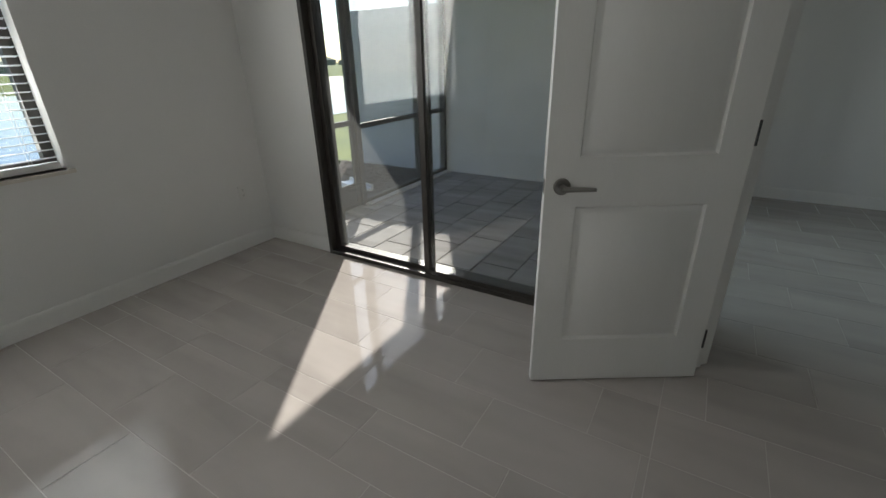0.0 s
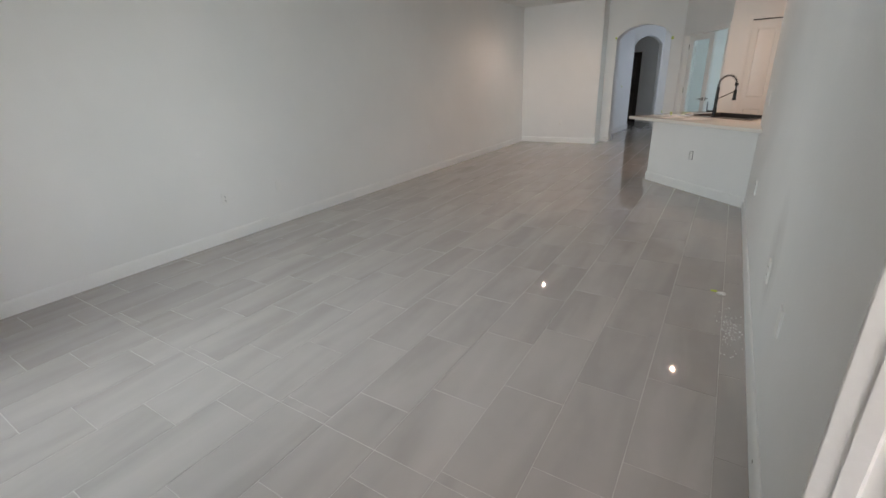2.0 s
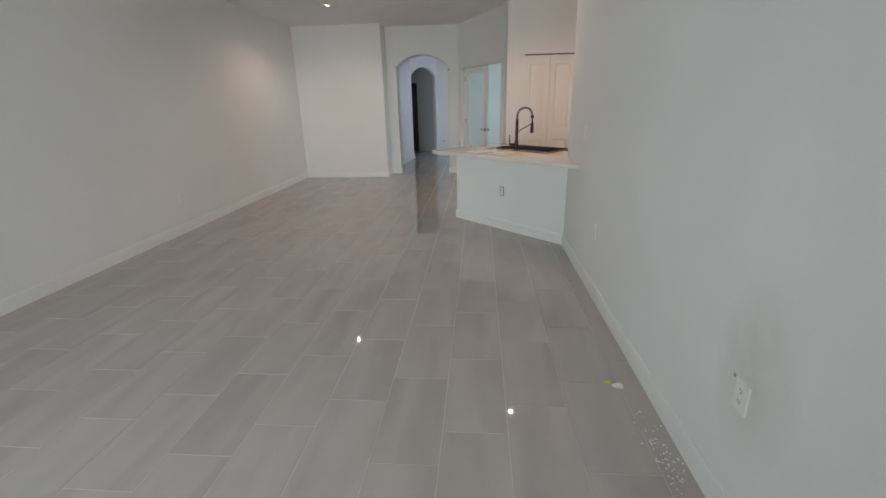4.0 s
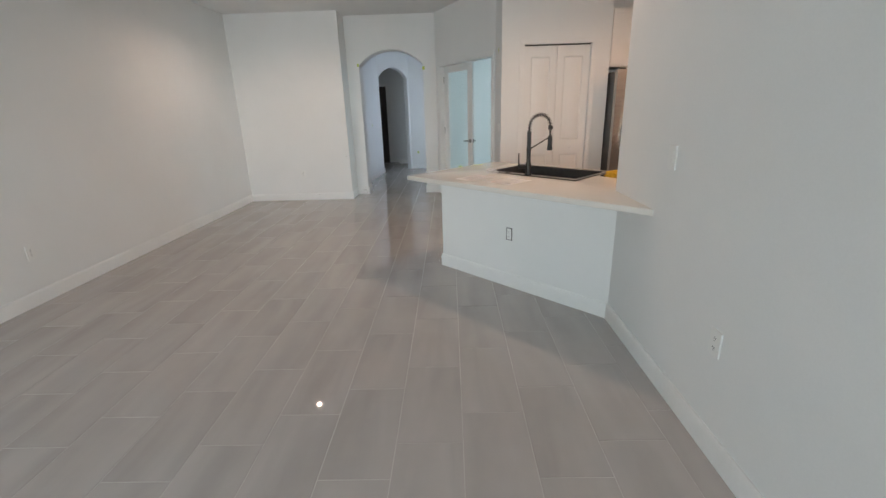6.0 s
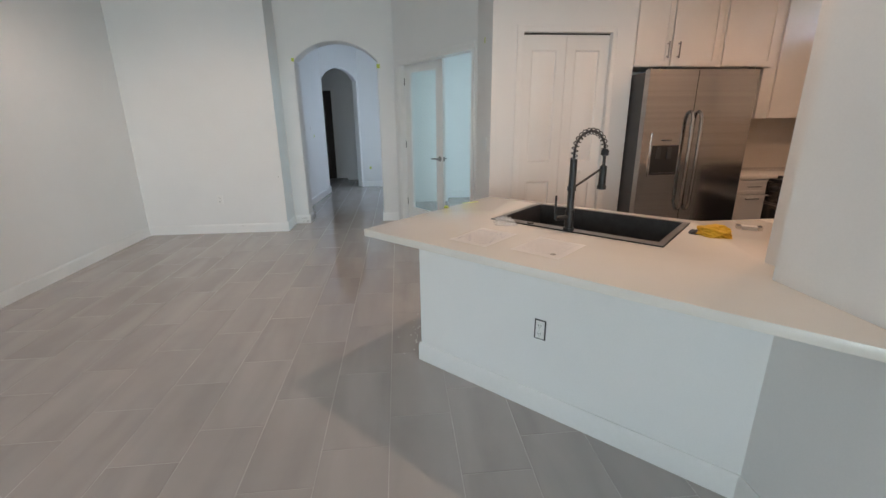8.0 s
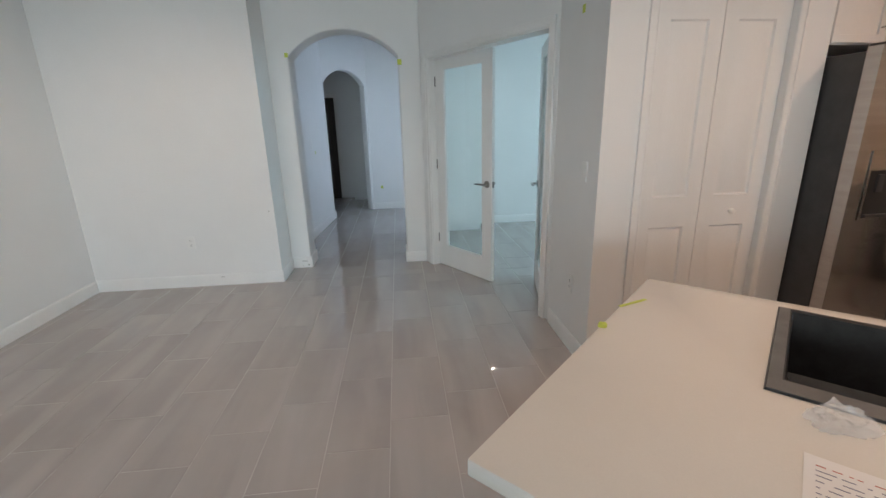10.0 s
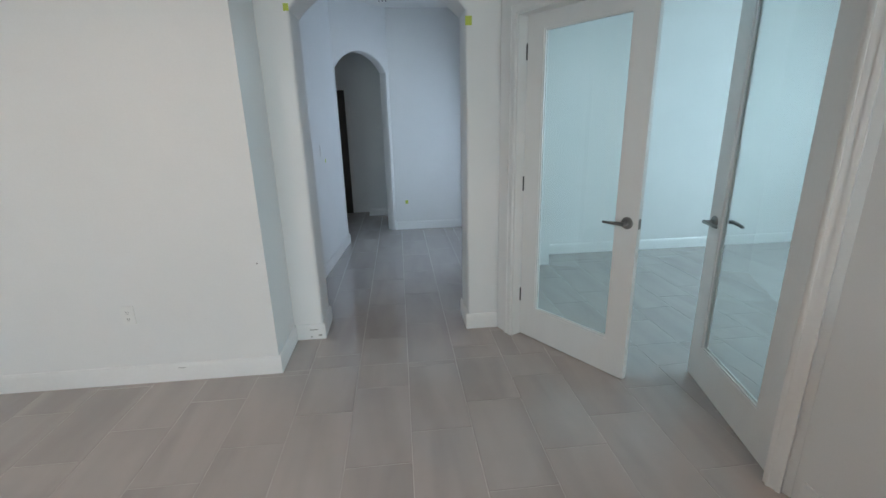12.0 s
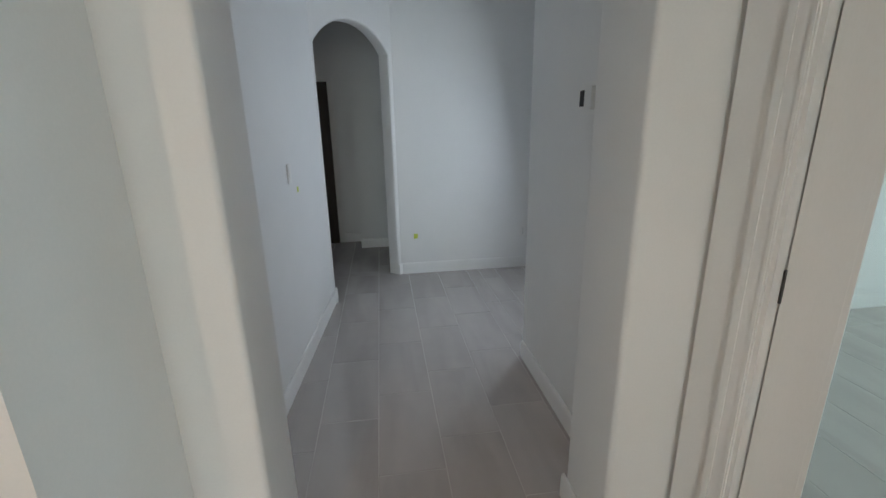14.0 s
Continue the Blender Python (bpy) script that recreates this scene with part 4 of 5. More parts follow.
def sheet(name, at, w, h, lab, curl, bars, red=False, stamp=False):
    """A sheet of paper with unreadable writing as bars."""
    ob = thing(name, lab, "paper", at)
    rs = random.Random(len(lab))
    f = lambda x, y: 0.0012 + curl * max(0.0, abs(2 * x / w) - 0.55) ** 2 + curl * 0.6 * max(0.0, -2 * y / h - 0.6) ** 2
    bm = bmesh.new()
    grid = [[bm.verts.new((w * (i / 12 - 0.5), h * (j / 16 - 0.5), f(w * (i / 12 - 0.5), h * (j / 16 - 0.5)))) for i in range(13)] for j in range(17)]
    for j in range(16):
        for i in range(12):
            bm.faces.new((grid[j][i], grid[j][i + 1], grid[j + 1][i + 1], grid[j + 1][i]))
    part("page", bm, PAPER, ob)
    bm, bm2 = bmesh.new(), bmesh.new()
    for k in range(bars):
        y = h * (0.40 - 0.8 * k / bars)
        x = -0.42 * w
        while x < 0.38 * w:
            dx = rs.uniform(0.008, 0.05) * (0.6 if not stamp else 1.4)
            x1 = min(x + dx, 0.40 * w)
            target = bm2 if red and k == 0 else bm
            t = 0.0013 if not stamp else 0.0007
            yy = y + rs.uniform(-0.0015, 0.0015) * (0 if stamp else 1)
            target.faces.new([target.verts.new((px, py, f(px, py) + 0.0006)) for px, py in ((x, yy - t), (x1, yy - t), (x1, yy + t), (x, yy + t))])
            x = x1 + rs.uniform(0.004, 0.014)
            if red and k == 0 and x > 0:
                break
    part("writing", bm, INK if not stamp else GREYINK, ob, "rows of small unreadable writing")
    if red:
        part("heading", bm2, REDINK, ob, "red unreadable heading")
    else:
        bm2.free()
    if stamp:
        bm = bmesh.new()
        bm.faces.new([bm.verts.new((0.065 + 0.013 * math.cos(a), -0.085 + 0.013 * math.sin(a), 0.0028)) for a in (2 * math.pi * k / 24 for k in range(24))])
        part("seal", bm, SCUFF, ob, "dark round printed seal")
    return ob


sheet("note_paper", pose(0.050, 5.796, 0.9105, 0, 0, -45), 0.205, 0.275, "white handwritten sheet lying on the countertop", 0.004, 15, red=True)
sheet("printed_paper", pose(0.297, 5.592, 0.9105, 0, 0, -47), 0.225, 0.262, "white printed form lying on the countertop", 0.003, 26, stamp=True)


def lumpy(name, at, size, mat, lab, cat, seed, rough=0.3, sub=3):
    rs = random.Random(seed)
    bm = bmesh.new()
    bmesh.ops.create_icosphere(bm, subdivisions=sub, radius=1.0)
    for v in bm.verts:
        q = v.co * 1.7 + Vector((seed, 0, 0))
        v.co *= 1.0 + rough * noise.noise(q) + rough * 0.5 * noise.noise(q * 2.6)
        v.co = Vector((v.co.x * size[0], v.co.y * size[1], max(v.co.z, -0.35) * size[2]))
    low = min(v.co.z for v in bm.verts)
    for v in bm.verts:
        v.co.z -= low
    ob = new(name, mesh_of(name, bm, mat))
    ob.matrix_world = at
    return tagged(ob, lab, cat)


cloth = lumpy("cleaning_cloth", pose(1.125, 5.688, 0.9105, 0, 0, -45), (0.080, 0.052, 0.036), YELLOW, "bunched yellow cleaning cloth on the countertop", "cloth", 3, 0.34, 5)
cuff = lumpy("cuff", pose(-0.070, -0.014, 0.0, 0, 0, 20), (0.024, 0.030, 0.014), DARKGREY, "dark grey edging of the cloth", "", 5, 0.35, 3)
cuff.parent = cloth
lumpy("plastic_bag", pose(0.205, 6.02, 0.9105, 0, 0, -20), (0.042, 0.032, 0.03), CLEARBAG, "crumpled clear plastic bag by the sink", "bag", 7, 0.7, 4)
lumpy("plastic_bag", pose(1.05, 9.0, 0.0005, 0, 0, 40), (0.14, 0.10, 0.07), CLEARBAG, "crumpled clear plastic bag on the office floor", "bag", 11, 0.7, 4)
lumpy("tape_scrap", pose(-0.055, 6.495, 0.9105), (0.014, 0.010, 0.012), TAPE, "small green tape scrap on the counter edge", "tape", 5, 0.4, 2)
ob = new("tape_strip", mesh_of("tape_strip", rounded_box(-0.06, 0.06, -0.006, 0.006, 0, 0.0012, 0.0004, 1), TAPE))
ob.matrix_world = pose(0.12, 6.645, 0.9105, 0, 0, 20)
tagged(ob, "thin green tape strip on the countertop", "tape")
sp = thing("socket_cover", "grey metal socket strip lying on the countertop", "socket cover", pose(1.38, 5.77, 0.9105, 0, 0, -33))
part("plate", rounded_box(-0.045, 0.045, -0.020, 0.020, 0, 0.016, 0.004, 2), GROUT, sp)
for x in (-0.044, 0.044):
    part("bracket", rounded_box(x - 0.010, x + 0.010, -0.026, 0.026, 0.0, 0.017, 0.002, 1), STEEL, sp)

# ---------------------------------------------------------------- pantry, refrigerator, cabinets, stove
pd = thing("door_5", "white two-panel folding pantry doors standing shut", "pantry door", pose(0.730, 7.735, 0.012), kind="structure")
for k in range(2):
    lf = part("leaf", panel_slab(0.375, 2.089, 0.03, [(0.08, 0.295, 0.20, 0.86), (0.08, 0.295, 1.04, 1.97)]), DOOR, pd, m=pose(0.0015 + 0.379 * k, 0, 0))
    if k == 1:
        bm = bmesh.new()
        tube(bm, [(0.575, 0.0, 0.945), (0.575, -0.012, 0.945), (0.575, -0.022, 0.945), (0.575, -0.030, 0.945), (0.575, -0.034, 0.945)], [0.009, 0.008, 0.017, 0.016, 0.008], 16)
        part("knob", bm, TRIM, lf, "round white knob")
# Solid black bar that paints the shade between door tops and opening head.
bm = bmesh.new()
box(bm, 0.0, 0.756, 0.003, 0.03, 2.091, 2.101)
part("gap_shade", bm, SLOT, pd, "dark bar painted as the shade in the gap above the doors")
casing("trim_pantry", (0.727, 7.70), (1.489, 7.70), 2.115, "white moulded casing round the pantry doors", 0.055)

fr = thing("refrigerator", "stainless steel side-by-side refrigerator with water dispenser", "refrigerator", pose(1.708, 7.42, 0) @ Matrix.Diagonal((1.044, 1, 1.012, 1)))
part("body", rounded_box(0.005, 0.905, 0.085, 0.71, 0.02, 1.765, 0.006, 2), DARKGREY, fr, "dark grey cabinet sides")
part("grille", rounded_box(0.01, 0.90, 0.06, 0.085, 0.01, 0.06, 0.003, 1), SLOT, fr)
for x0, x1, nm in ((0.0, 0.399, "freezer_door"), (0.405, 0.91, "fridge_door")):
    bm = rounded_box(x0, x1, 0.0, 0.075, 0.065, 1.785, 0.012, 3)
    d = part(nm, bm, STEEL, fr, "brushed stainless steel door")
    hx = 0.374 if x0 == 0 else 0.448
    bm = bmesh.new()
    pts = [(hx, 0.0, 0.64), (hx, -0.03, 0.655), (hx, -0.052, 0.70), (hx, -0.058, 1.05), (hx, -0.052, 1.40), (hx, -0.03, 1.445), (hx, 0.0, 1.46)]
    tube(bm, pts, [0.012, 0.013, 0.014, 0.014, 0.014, 0.013, 0.012], 12)
    part("handle", bm, STEEL, d, "curved steel bar handle")
    if x0 == 0:
        bm = bmesh.new()
        rails(bm, 0.075, 0.331, 0.932, 1.29, 0.012, -0.006, 0.004)
        soften(bm, 0.002, 1)
        part("dispenser_frame", bm, STEEL, d)
        part("control_panel", rounded_box(0.087, 0.319, -0.003, 0.004, 1.19, 1.278, 0.002, 1), STEEL, d)
        part("panel_marks", rounded_box(0.16, 0.25, -0.0036, -0.0028, 1.226, 1.236, 0.0003, 1), DARKGREY, d)
        bm = bmesh.new()
        box(bm, 0.087, 0.319, -0.002, 0.002, 0.944, 1.189)
        part("dispenser_bay", bm, SLOT, d, "black dispenser bay")
        for px in (0.13, 0.22):
            part("paddle", rounded_box(px, px + 0.035, -0.014, -0.002, 1.08, 1.17, 0.002, 1), DARKGREY, d)
        part("drip_tray", rounded_box(0.10, 0.306, -0.02, -0.002, 0.948, 0.962, 0.002, 1), DARKGREY, d)
    part("hinge_cover", rounded_box(x0 + 0.03 if x0 == 0 else x1 - 0.09, x0 + 0.09 if x0 == 0 else x1 - 0.03, 0.02, 0.10, 1.785, 1.80, 0.004, 1), DARKGREY, fr)


def shaker(parent, x0, x1, z0, z1, y, handle=None, mat=None, hinge_gap=0.002):
    """A shaker cabinet front facing -y with an optional bar handle (x, z0, z1)."""
    mat = mat or CABINET
    bm = bmesh.new()
    x0, x1, z0, z1 = x0 + hinge_gap, x1 - hinge_gap, z0 + hinge_gap, z1 - hinge_gap
    w = min(0.058, (z1 - z0) * 0.28)
    box(bm, x0, x1, y - 0.02, y, z0, z1)
    bm.normal_update()
    front = [f for f in bm.faces if f.normal.y < -0.9]
    bmesh.ops.inset_region(bm, faces=front, thickness=w, depth=0.0)
    bmesh.ops.inset_region(bm, faces=front, thickness=0.0015, depth=-0.009)
    soften(bm, 0.0015, 1, lambda e: len(e.link_faces) == 2 and e.calc_face_angle(0) > 1.0)
    d = part("door", bm, mat, parent)
    if handle:
        hx0, hx1, hz0, hz1 = handle
        bm = bmesh.new()
        tube(bm, [(hx0, y - 0.048, hz0), (hx1, y - 0.048, hz1)], 0.0055, 10)
        for t in (0.12, 0.88):
            px, pz = hx0 + (hx1 - hx0) * t, hz0 + (hz1 - hz0) * t
            tube(bm, [(px, y - 0.02, pz), (px, y - 0.048, pz)], 0.0045, 8)
        part("handle", bm, NICKEL, d, "satin nickel bar handle")


uc = thing("wall_cabinet", "white shaker cabinet above the refrigerator", "cabinet", group="kitchen cabinets")
part("body", rounded_box(1.703, 2.49, 7.72, 8.149, 1.85, 2.46, 0.002, 1), CABINET, uc)
shaker(uc, 1.708, 2.022, 1.854, 2.455, 7.719, (1.99, 1.99, 1.915, 2.05))
shaker(uc, 2.034, 2.462, 1.854, 2.455, 7.719, (2.09, 2.09, 1.915, 2.05))
uc = thing("wall_cabinet", "white shaker cabinet over the fridge corner", "cabinet", group="kitchen cabinets")
part("body", rounded_box(2.492, 3.02, 7.72, 8.149, 1.85, 2.46, 0.002, 1), CABINET, uc)
shaker(uc, 2.51, 2.99, 1.854, 2.455, 7.719)
uc = thing("wall_cabinet", "tall white shaker wall cabinet beside the refrigerator", "cabinet", group="kitchen cabinets")
part("body", rounded_box(3.04, 3.90, 7.84, 8.149, 1.41, 2.46, 0.002, 1), CABINET, uc)
shaker(uc, 3.16, 3.66, 1.415, 2.455, 7.839, (3.61, 3.61, 1.45, 1.59))
part("filler", rounded_box(3.90, 3.949, 7.84, 8.149, 1.41, 2.46, 0.002, 1), CABINET, uc)
uc = thing("wall_cabinet", "white shaker cabinet on the outer kitchen wall", "cabinet", Matrix.Translation((3.949, 7.81, 0)) @ Matrix.Rotation(radians(-90), 4, "Z"), group="kitchen cabinets")
part("body", rounded_box(0.0, 0.36, -0.33, 0.0, 1.41, 2.16, 0.002, 1), CABINET, uc)
shaker(uc, 0.0, 0.36, 1.415, 2.155, -0.331)
lc = thing("base_cabinet", "white shaker base cabinet with a drawer beside the stove", "cabinet", group="kitchen cabinets")
part("body", rounded_box(2.675, 3.949, 7.60, 8.149, 0.10, 0.872, 0.002, 1), CABINET, lc)
part("plinth", rounded_box(2.675, 3.949, 7.66, 8.149, 0.0, 0.10, 0.002, 1), CABINET, lc)
shaker(lc, 2.69, 3.17, 0.735, 0.865, 7.599, (2.87, 3.0, 0.805, 0.805))
shaker(lc, 2.69, 3.17, 0.115, 0.725, 7.599, (2.87, 3.0, 0.69, 0.69))
countertop("countertop", [(2.668, 7.565), (3.948, 7.565), (3.948, 8.148), (2.668, 8.148)], [], 0.872, 0.910, "cream quartz counter beside the stove")
part("backsplash", rounded_box(2.668, 3.948, 8.135, 8.149, 0.91, 1.41, 0.001, 1), BACKSPLASH, tagged(new("backsplash_back"), "warm beige tiled kitchen backsplash", "backsplash", kind="structure"))
bs = tagged(new("backsplash_right"), "warm beige tiled backsplash behind the stove", "backsplash", kind="structure")
part("backsplash", rounded_box(3.935, 3.949, 5.31, 8.135, 0.911, 1.41, 0.001, 1), BACKSPLASH, bs)

st = thing("gas_stove", "stainless steel gas stove with black grates and knobs", "stove", Matrix.Translation((2.87, 7.34, 0)) @ Matrix.Rotation(radians(-90), 4, "Z"))
part("body", rounded_box(0.0, 0.76, 0.03, 0.69, 0.02, 0.90, 0.004, 1), DARKGREY, st)
part("cooktop", rounded_box(0.0, 0.76, 0.0, 0.63, 0.895, 0.915, 0.005, 2), BLACK, st, "black enamelled cooktop")
part("control_panel", rounded_box(0.0, 0.76, -0.012, 0.03, 0.775, 0.893, 0.008, 2), STEEL, st)
part("oven_door", rounded_box(0.004, 0.756, -0.01, 0.03, 0.20, 0.765, 0.006, 2), STEEL, st)
part("oven_window", rounded_box(0.09, 0.67, -0.0135, -0.009, 0.30, 0.665, 0.004, 1), BLACK, st, "dark oven window")
part("drawer", rounded_box(0.004, 0.756, -0.01, 0.03, 0.03, 0.19, 0.006, 2), STEEL, st)
bm = bmesh.new()
tube(bm, [(0.06, -0.055, 0.715), (0.70, -0.055, 0.715)], 0.012, 12)
for x in (0.08, 0.68):
    tube(bm, [(x, -0.01, 0.715), (x, -0.055, 0.715)], 0.009, 10)
part("oven_handle", bm, STEEL, st)
for x in (0.09, 0.235, 0.38, 0.525, 0.67):
    bm = bmesh.new()
    tube(bm, [(x, -0.012, 0.835), (x, -0.022, 0.835), (x, -0.024, 0.835), (x, -0.048, 0.835)], [0.027, 0.027, 0.022, 0.019], 18)
    part("knob", bm, BLACK, st, "black burner knob")
for x0 in (0.03, 0.275, 0.52):
    bm = bmesh.new()
    for a, b, c, d in ((x0, x0 + 0.21, 0.05, 0.062), (x0, x0 + 0.21, 0.558, 0.57), (x0, x0 + 0.012, 0.062, 0.558), (x0 + 0.198, x0 + 0.21, 0.062, 0.558), (x0 + 0.099, x0 + 0.111, 0.062, 0.558), (x0 + 0.012, x0 + 0.099, 0.18, 0.192), (x0 + 0.111, x0 + 0.198, 0.18, 0.192), (x0 + 0.012, x0 + 0.099, 0.42, 0.432), (x0 + 0.111, x0 + 0.198, 0.42, 0.432)):
        box(bm, a, b, c, d, 0.925, 0.940)
    for a in (x0 + 0.006, x0 + 0.204):
        for c in (0.056, 0.564):
            box(bm, a - 0.006, a + 0.006, c - 0.006, c + 0.006, 0.915, 0.925)
    soften(bm, 0.002, 1)
    part("grate", bm, BLACK, st, "black cast iron grate")
for x, y in ((0.135, 0.16), (0.135, 0.46), (0.625, 0.16), (0.625, 0.46), (0.38, 0.31)):
    bm = bmesh.new()
    tube(bm, [(x, y, 0.915), (x, y, 0.926), (x, y, 0.928)], [0.04, 0.036, 0.02], 18)
    part("burner", bm, BLACK, st)
part("back_guard", rounded_box(0.0, 0.76, 0.63, 0.695, 0.90, 1.19, 0.008, 2), STEEL, st)
part("display", rounded_box(0.24, 0.52, 0.626, 0.63, 1.04, 1.14, 0.002, 1), BLACK, st, "black clock display")

# ---------------------------------------------------------------- french doors
FA = Vector((-0.365, 10.065))
FD = (Vector((0.462, 8.40)) - FA).normalized()


def french_leaf(name, a, way, label, hinge_side):
    a, way = Vector(a), Vector(way).normalized()
    m, n = along(a, a + way, 0.008)
    ob = thing(name, label, "glass door", m, kind="structure")
    w, h, th = 0.80, 2.085, 0.035
    for nm, x0, x1, z0, z1 in (("stile", 0, 0.122, 0, h), ("stile", w - 0.122, w, 0, h), ("bottom_rail", 0.122, w - 0.122, 0, 0.215), ("top_rail", 0.122, w - 0.122, h - 0.092, h)):
        part(nm, rounded_box(x0, x1, 0, th, z0, z1, 0.0015, 1), DOOR, ob)
    bm = bmesh.new()
    for y0, y1 in ((0.004, 0.012), (th - 0.012, th - 0.004)):
        rails(bm, 0.122, w - 0.122, 0.215, h - 0.092, 0.012, y0, y1)
    soften(bm, 0.0015, 1)
    part("glazing_bead", bm, DOOR, ob)
    bm = bmesh.new()
    box(bm, 0.124, w - 0.124, 0.015, 0.020, 0.217, h - 0.094)
    p = part("pane", bm, GLASS, ob, "clear glass pane")
    p.visible_shadow = False
    lever(ob, w - 0.06, th, 0.935, 1, -1)
    lever(ob, w - 0.06, 0.0, 0.935, -1, -1)
    edge_plate(ob, w - 0.0005, th / 2, 0.935)
    for z in (0.30, 1.08, 1.88):
        hinge(ob, -0.003, hinge_side, z)
    return ob


french_leaf("door_6", (-0.228, 9.947), (0.425, -0.669), "white framed glass office door standing slightly open", 0.0)
french_leaf("door_7", (0.497, 8.525), (0.218, 0.976), "white framed glass office door standing open inward", 0.0)
fa, fb = FA + 0.15 * FD, FA + 1.77 * FD
casing("trim_french", fa, fb, 2.10, "white moulded casing round the office doorway", 0.058)
m, n = along(fa, fb)
bm = bmesh.new()
box(bm, 0.0, 0.012, 0.0, 0.13, 0, 2.10)
box(bm, n - 0.012, n, 0.0, 0.13, 0, 2.10)
box(bm, 0.012, n - 0.012, 0.0, 0.13, 2.088, 2.10)
structure("door_jamb_office", bm, TRIM, "white door jamb lining of the office doorway", "door jamb", m)

# ---------------------------------------------------------------- hall
HALL_WAY = math.degrees(math.atan2(-0.185, 2.315))


def on_hall(y, z):
    """A frame on the slightly skewed hall wall."""
    return facing(-1.93 + 0.08 * (y - 10.385), y, z, HALL_WAY)


th = thing("thermostat", "white thermostat with a dark screen on the hall wall", "thermostat", facing(-0.395, 10.80, 1.61, 180))
part("back_plate", rounded_box(-0.075, 0.075, 0, 0.006, -0.065, 0.065, 0.003, 2), PLATE, th)
part("housing", rounded_box(-0.055, 0.055, 0.006, 0.024, -0.045, 0.045, 0.005, 2), PLATE, th)
part("screen", rounded_box(0.006, 0.046, 0.024, 0.025, -0.032, 0.032, 0.0008, 1), SLOT, th, "dark display screen")
outlet(on_hall(11.74, 1.245), "white light switch on the hall wall", switch=True)
outlet(on_hall(10.93, 0.52), "white power outlet low on the hall wall")
outlet(facing(0.19, 13.37, 0.404, 270), "white power outlet low on the hall end wall")
for x, y, z, way, s in ((-1.809, 11.90, 1.13, HALL_WAY, 0.018), (-0.955, 13.37, 0.40, 270, 0.025), (-1.66, 10.085, 2.165, 270, 0.02), (-0.568, 10.085, 2.09, 270, 0.026), (0.465, 8.03, 2.10, 180, 0.022)):
    ob = new("tape_mark", mesh_of("tape_mark", rounded_box(-s * 0.8, s * 0.8, 0, 0.002, -s, s, 0.0008, 1), TAPE))
    ob.matrix_world = facing(x, y, z, way)
    tagged(ob, "yellow-green painter's tape mark on the wall", "tape")
dd = thing("door_8", "dark brown wooden front door leaf in the passage", "door", pose(-2.74, 14.775, 0.0), kind="structure")
part("slab", panel_slab(0.865, 2.03, 0.04, [(0.12, 0.745, 0.22, 0.85), (0.12, 0.745, 1.0, 1.91)]), DARKDOOR, dd)
casing("trim_passage", (-2.75, 14.82), (-1.866, 14.82), 2.04, "white casing round the dark passage door", 0.06)
vent = thing("junction_bracket", "small dark bracket on the hall ceiling", "bracket", pose(-1.14, 12.9, 2.912))
part("bar", rounded_box(-0.05, 0.05, -0.012, 0.012, -0.012, 0.0, 0.002, 1), BLACK, vent)
for x in (-0.04, 0.0, 0.04):
    part("wire", tube(bmesh.new(), [(x, 0, -0.01), (x + 0.004, 0.004, -0.045)], 0.004, 6), BLACK, vent)

# small marks on paint
for x, y, z, way, w, h in ((-1.895, 9.653, 0.723, 270, 0.004, 0.004), (-1.71, 10.070, 0.075, 270, 0.03, 0.003), (-1.67, 10.070, 0.03, 270, 0.012, 0.006), (-1.73, 10.070, 0.02, 270, 0.006, 0.004), (0.94, 1.95, 0.55, 180, 0.006, 0.006), (-2.42, 9.638, 0.09, 270, 0.02, 0.002), (-0.395, 10.56, 1.10, 180, 0.006, 0.012), (0.925, 0.98, 0.07, 180, 0.006, 0.006)):
    ob = new("scuff_mark", mesh_of("scuff_mark", rounded_box(-w, w, 0, 0.0012, -h, h, 0.0005, 1), SCUFF))
    ob.matrix_world = facing(x, y, z, way)
    tagged(ob, "small grey scuff on the white paint", "scuff mark")

# ---------------------------------------------------------------- baseboards
baseboard((-3.60, -0.91), (-3.60, 9.653))
baseboard((-3.60, 9.653), (-1.832, 9.653))
baseboard((-1.847, 9.6532), (-1.847, 10.0848))
baseboard((-1.8318, 10.085), (-1.63, 10.085))
baseboard((-1.645, 10.0852), (-1.645, 10.40))
baseboard((-0.585, 10.40), (-0.585, 10.0852))
baseboard((-0.60, 10.085), (-0.366, 10.085))
baseboard((0.465, 8.36), (0.465, 7.7002))
baseboard((0.45, 7.70), (0.67, 7.70))
baseboard((1.547, 7.70), (1.70, 7.70))
baseboard((0.94, 5.12), (0.94, 0.40))
baseboard((-1.93, 10.385), (-1.738, 12.788))
baseboard((-0.395, 11.53), (-0.395, 10.385))
baseboard((-1.105, 13.37), (0.39, 13.37))
baseboard((0.40, 11.80), (4.1, 11.80))
baseboard((4.1, 11.80), (4.1, 8.61))
baseboard((-0.374, -4.155), (-0.374, -3.465))
baseboard((3.9, -4.155), (-0.374, -4.155))
baseboard((-3.32, -0.91), (-3.60, -0.91))
m, n = along(FAR_A, FAR_B)
for s0, s1 in ((0.06, 0.11), (0.965, n)):
    baseboard(tuple((m @ Vector((s0, 0, 0)))[:2]), tuple((m @ Vector((s1, 0, 0)))[:2]))
baseboard((-1.575, 14.48), (-0.95, 14.48))
baseboard((-1.80, 14.82), (-1.575, 14.82))

# ---------------------------------------------------------------- floor tiles
TW, TL, GAP = 0.309, 0.6135, 0.0040
TX0, TY0 = 0.188, 1.832


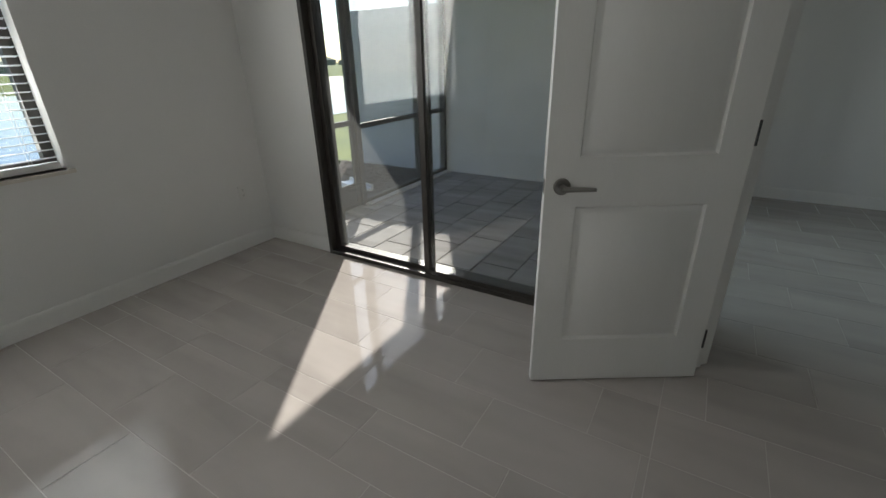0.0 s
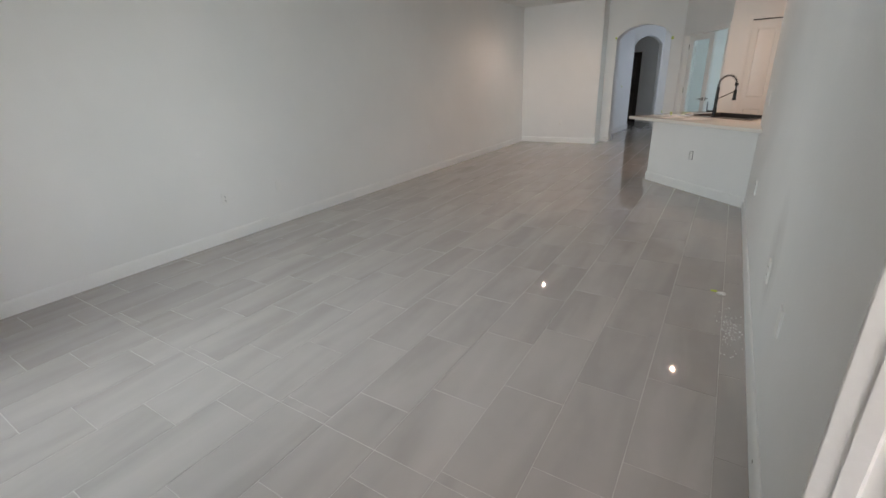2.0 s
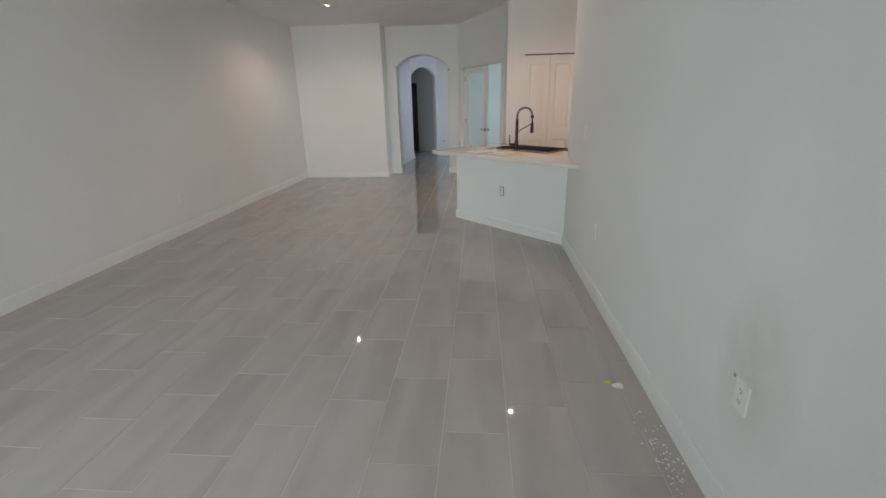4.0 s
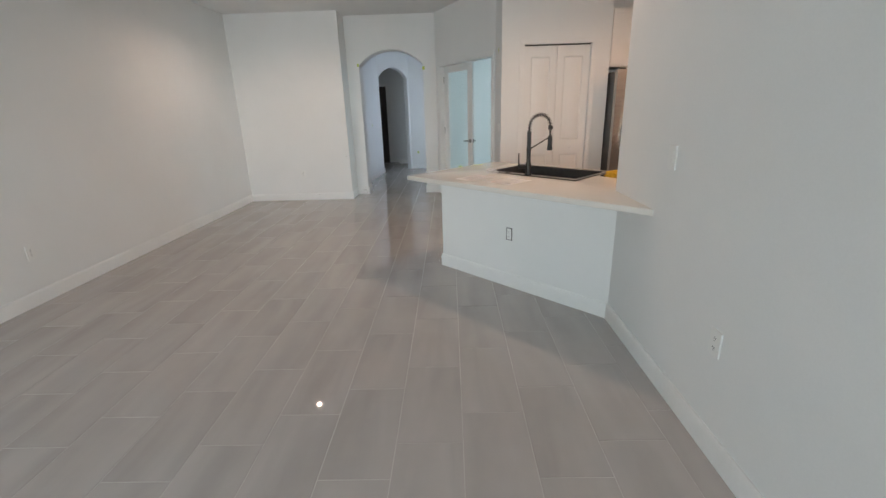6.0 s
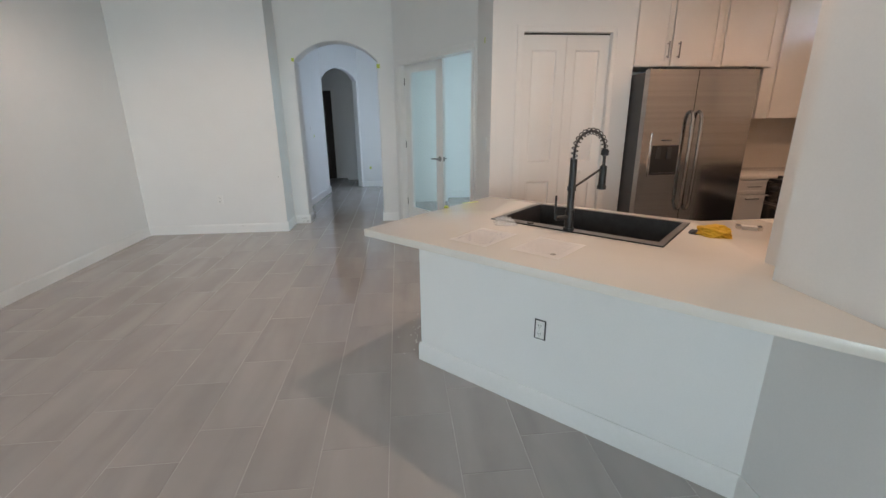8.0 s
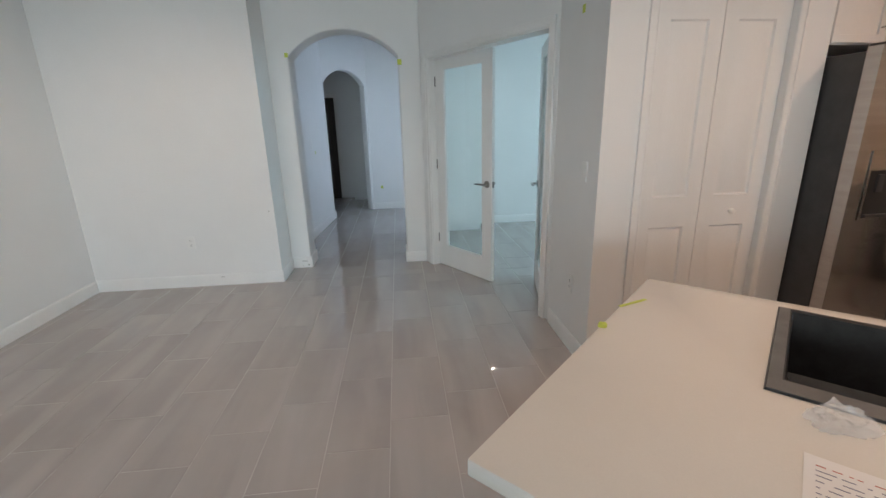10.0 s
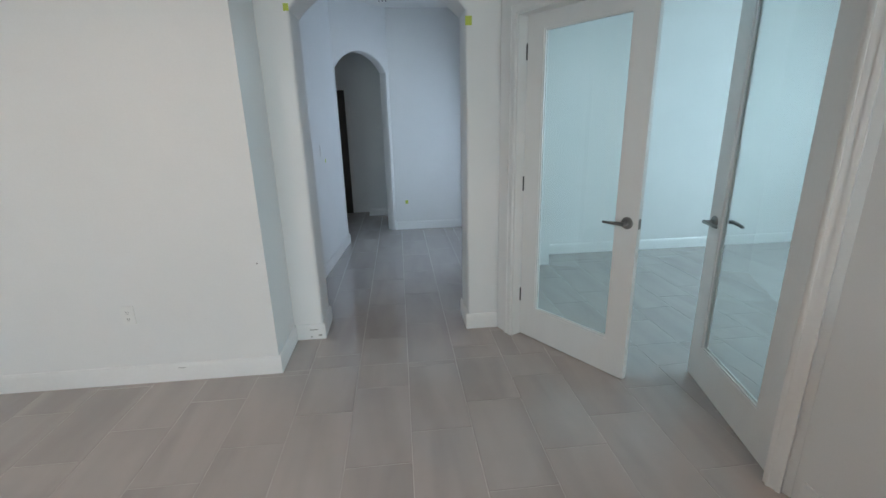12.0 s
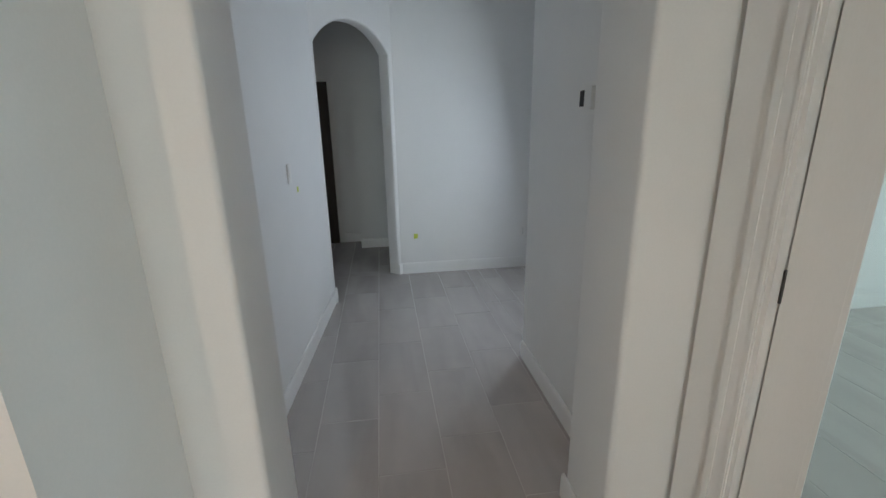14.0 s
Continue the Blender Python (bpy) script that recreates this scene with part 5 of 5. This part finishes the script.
def tile_mesh(name, x0, x1, y0, y1, z0, z1, mat, bev=0.0006):
    """One tile with a small eased edge, its corner at the origin."""
    bm = bmesh.new()
    top = [bm.verts.new(p) for p in ((x0 + bev, y0 + bev, z1), (x1 - bev, y0 + bev, z1), (x1 - bev, y1 - bev, z1), (x0 + bev, y1 - bev, z1))]
    mid = [bm.verts.new(p) for p in ((x0, y0, z1 - bev), (x1, y0, z1 - bev), (x1, y1, z1 - bev), (x0, y1, z1 - bev))]
    low = [bm.verts.new(p) for p in ((x0, y0, z0), (x1, y0, z0), (x1, y1, z0), (x0, y1, z0))]
    bm.faces.new(top)
    for a, b in ((top, mid), (mid, low)):
        for k in range(4):
            bm.faces.new((b[k], b[(k + 1) % 4], a[(k + 1) % 4], a[k]))
    me = bpy.data.meshes.new(name)
    bm.to_mesh(me)
    bm.free()
    me.materials.append(mat)
    return me


def tile_cells(x0, x1, y0, y1):
    """The tiles of the room's one running bond that fall into a rectangle, cut at its edges."""
    for c in range(math.floor((x0 - TX0) / TW), math.ceil((x1 - TX0) / TW)):
        a, b = max(x0, TX0 + c * TW), min(x1, TX0 + (c + 1) * TW)
        shift = TY0 + c * TL / 3
        for r in range(math.floor((y0 - shift) / TL), math.ceil((y1 - shift) / TL) + 1):
            p, q = max(y0, shift + r * TL), min(y1, shift + (r + 1) * TL)
            if b - a > 0.01 and q - p > 0.01:
                yield a, b, p, q


WHOLE = tile_mesh("tile", GAP / 2, TW - GAP / 2, GAP / 2, TL - GAP / 2, -0.0016, 0.0, TILE)
FIELD = [(-3.60, 0.94, 0.35, 9.653), (-1.93, -0.3, 9.653, 13.37)]
lay = random.Random(21)
for rect in FIELD:
    for a, b, p, q in tile_cells(*rect):
        if b - a > TW - 0.002 and q - p > TL - 0.002:
            me = WHOLE
        else:
            me = tile_mesh("tile", GAP / 2, b - a - GAP / 2, GAP / 2, q - p - GAP / 2, -0.0016, 0.0, TILE)
        ob = new("tile", me)
        ob.location = (a, p, 0)
        ob.rotation_euler = (lay.uniform(-0.0008, 0.0008), lay.uniform(-0.0012, 0.0012), 0)
        ob.parent = floor


def joined_tiles(name, rects, cells, z0, z1, mat, label, parent, gap=GAP):
    verts, faces = [], []
    for rect in rects:
        for a, b, p, q in cells(*rect):
            a, b, p, q = a + gap / 2, b - gap / 2, p + gap / 2, q - gap / 2
            k = len(verts)
            e = 0.0006
            for x0, x1, y0, y1, z in ((a + e, b - e, p + e, q - e, z1), (a, b, p, q, z1 - e), (a, b, p, q, z0)):
                verts += [(x0, y0, z), (x1, y0, z), (x1, y1, z), (x0, y1, z)]
            faces.append((k, k + 1, k + 2, k + 3))
            for lay in (0, 4):
                for i in range(4):
                    j = (i + 1) % 4
                    faces.append((k + lay + 4 + i, k + lay + 4 + j, k + lay + j, k + lay + i))
    me = bpy.data.meshes.new(name)
    me.from_pydata(verts, [], faces)
    me.materials.append(mat)
    ob = new(name, me)
    ob.parent = parent
    return tagged(ob, label, kind="stuff")


joined_tiles("tiles", [(-3.60, 0.94, -1.0, 0.35), (-0.374, 0.94, -4.155, -1.0), (0.94, 3.9, -4.155, 0.4), (0.94, 3.95, 3.4, 8.53), (-3.1, -1.93, 12.4, 14.82), (-1.93, -0.95, 13.37, 14.82), (-0.3, 0.39, 11.53, 13.37), (-0.3, 4.1, 9.653, 11.53), (0.94, 4.1, 8.53, 9.653), (0.39, 4.1, 11.53, 11.80)], tile_cells, -0.0016, 0.0, TILE, "grey porcelain floor tiles", floor)
joined_tiles("pavers", [(-3.23, -0.514, -4.15, -1.11)], paver_cells, -0.035, -0.015, PAVER, "weathered grey concrete pavers", porch, 0.012)
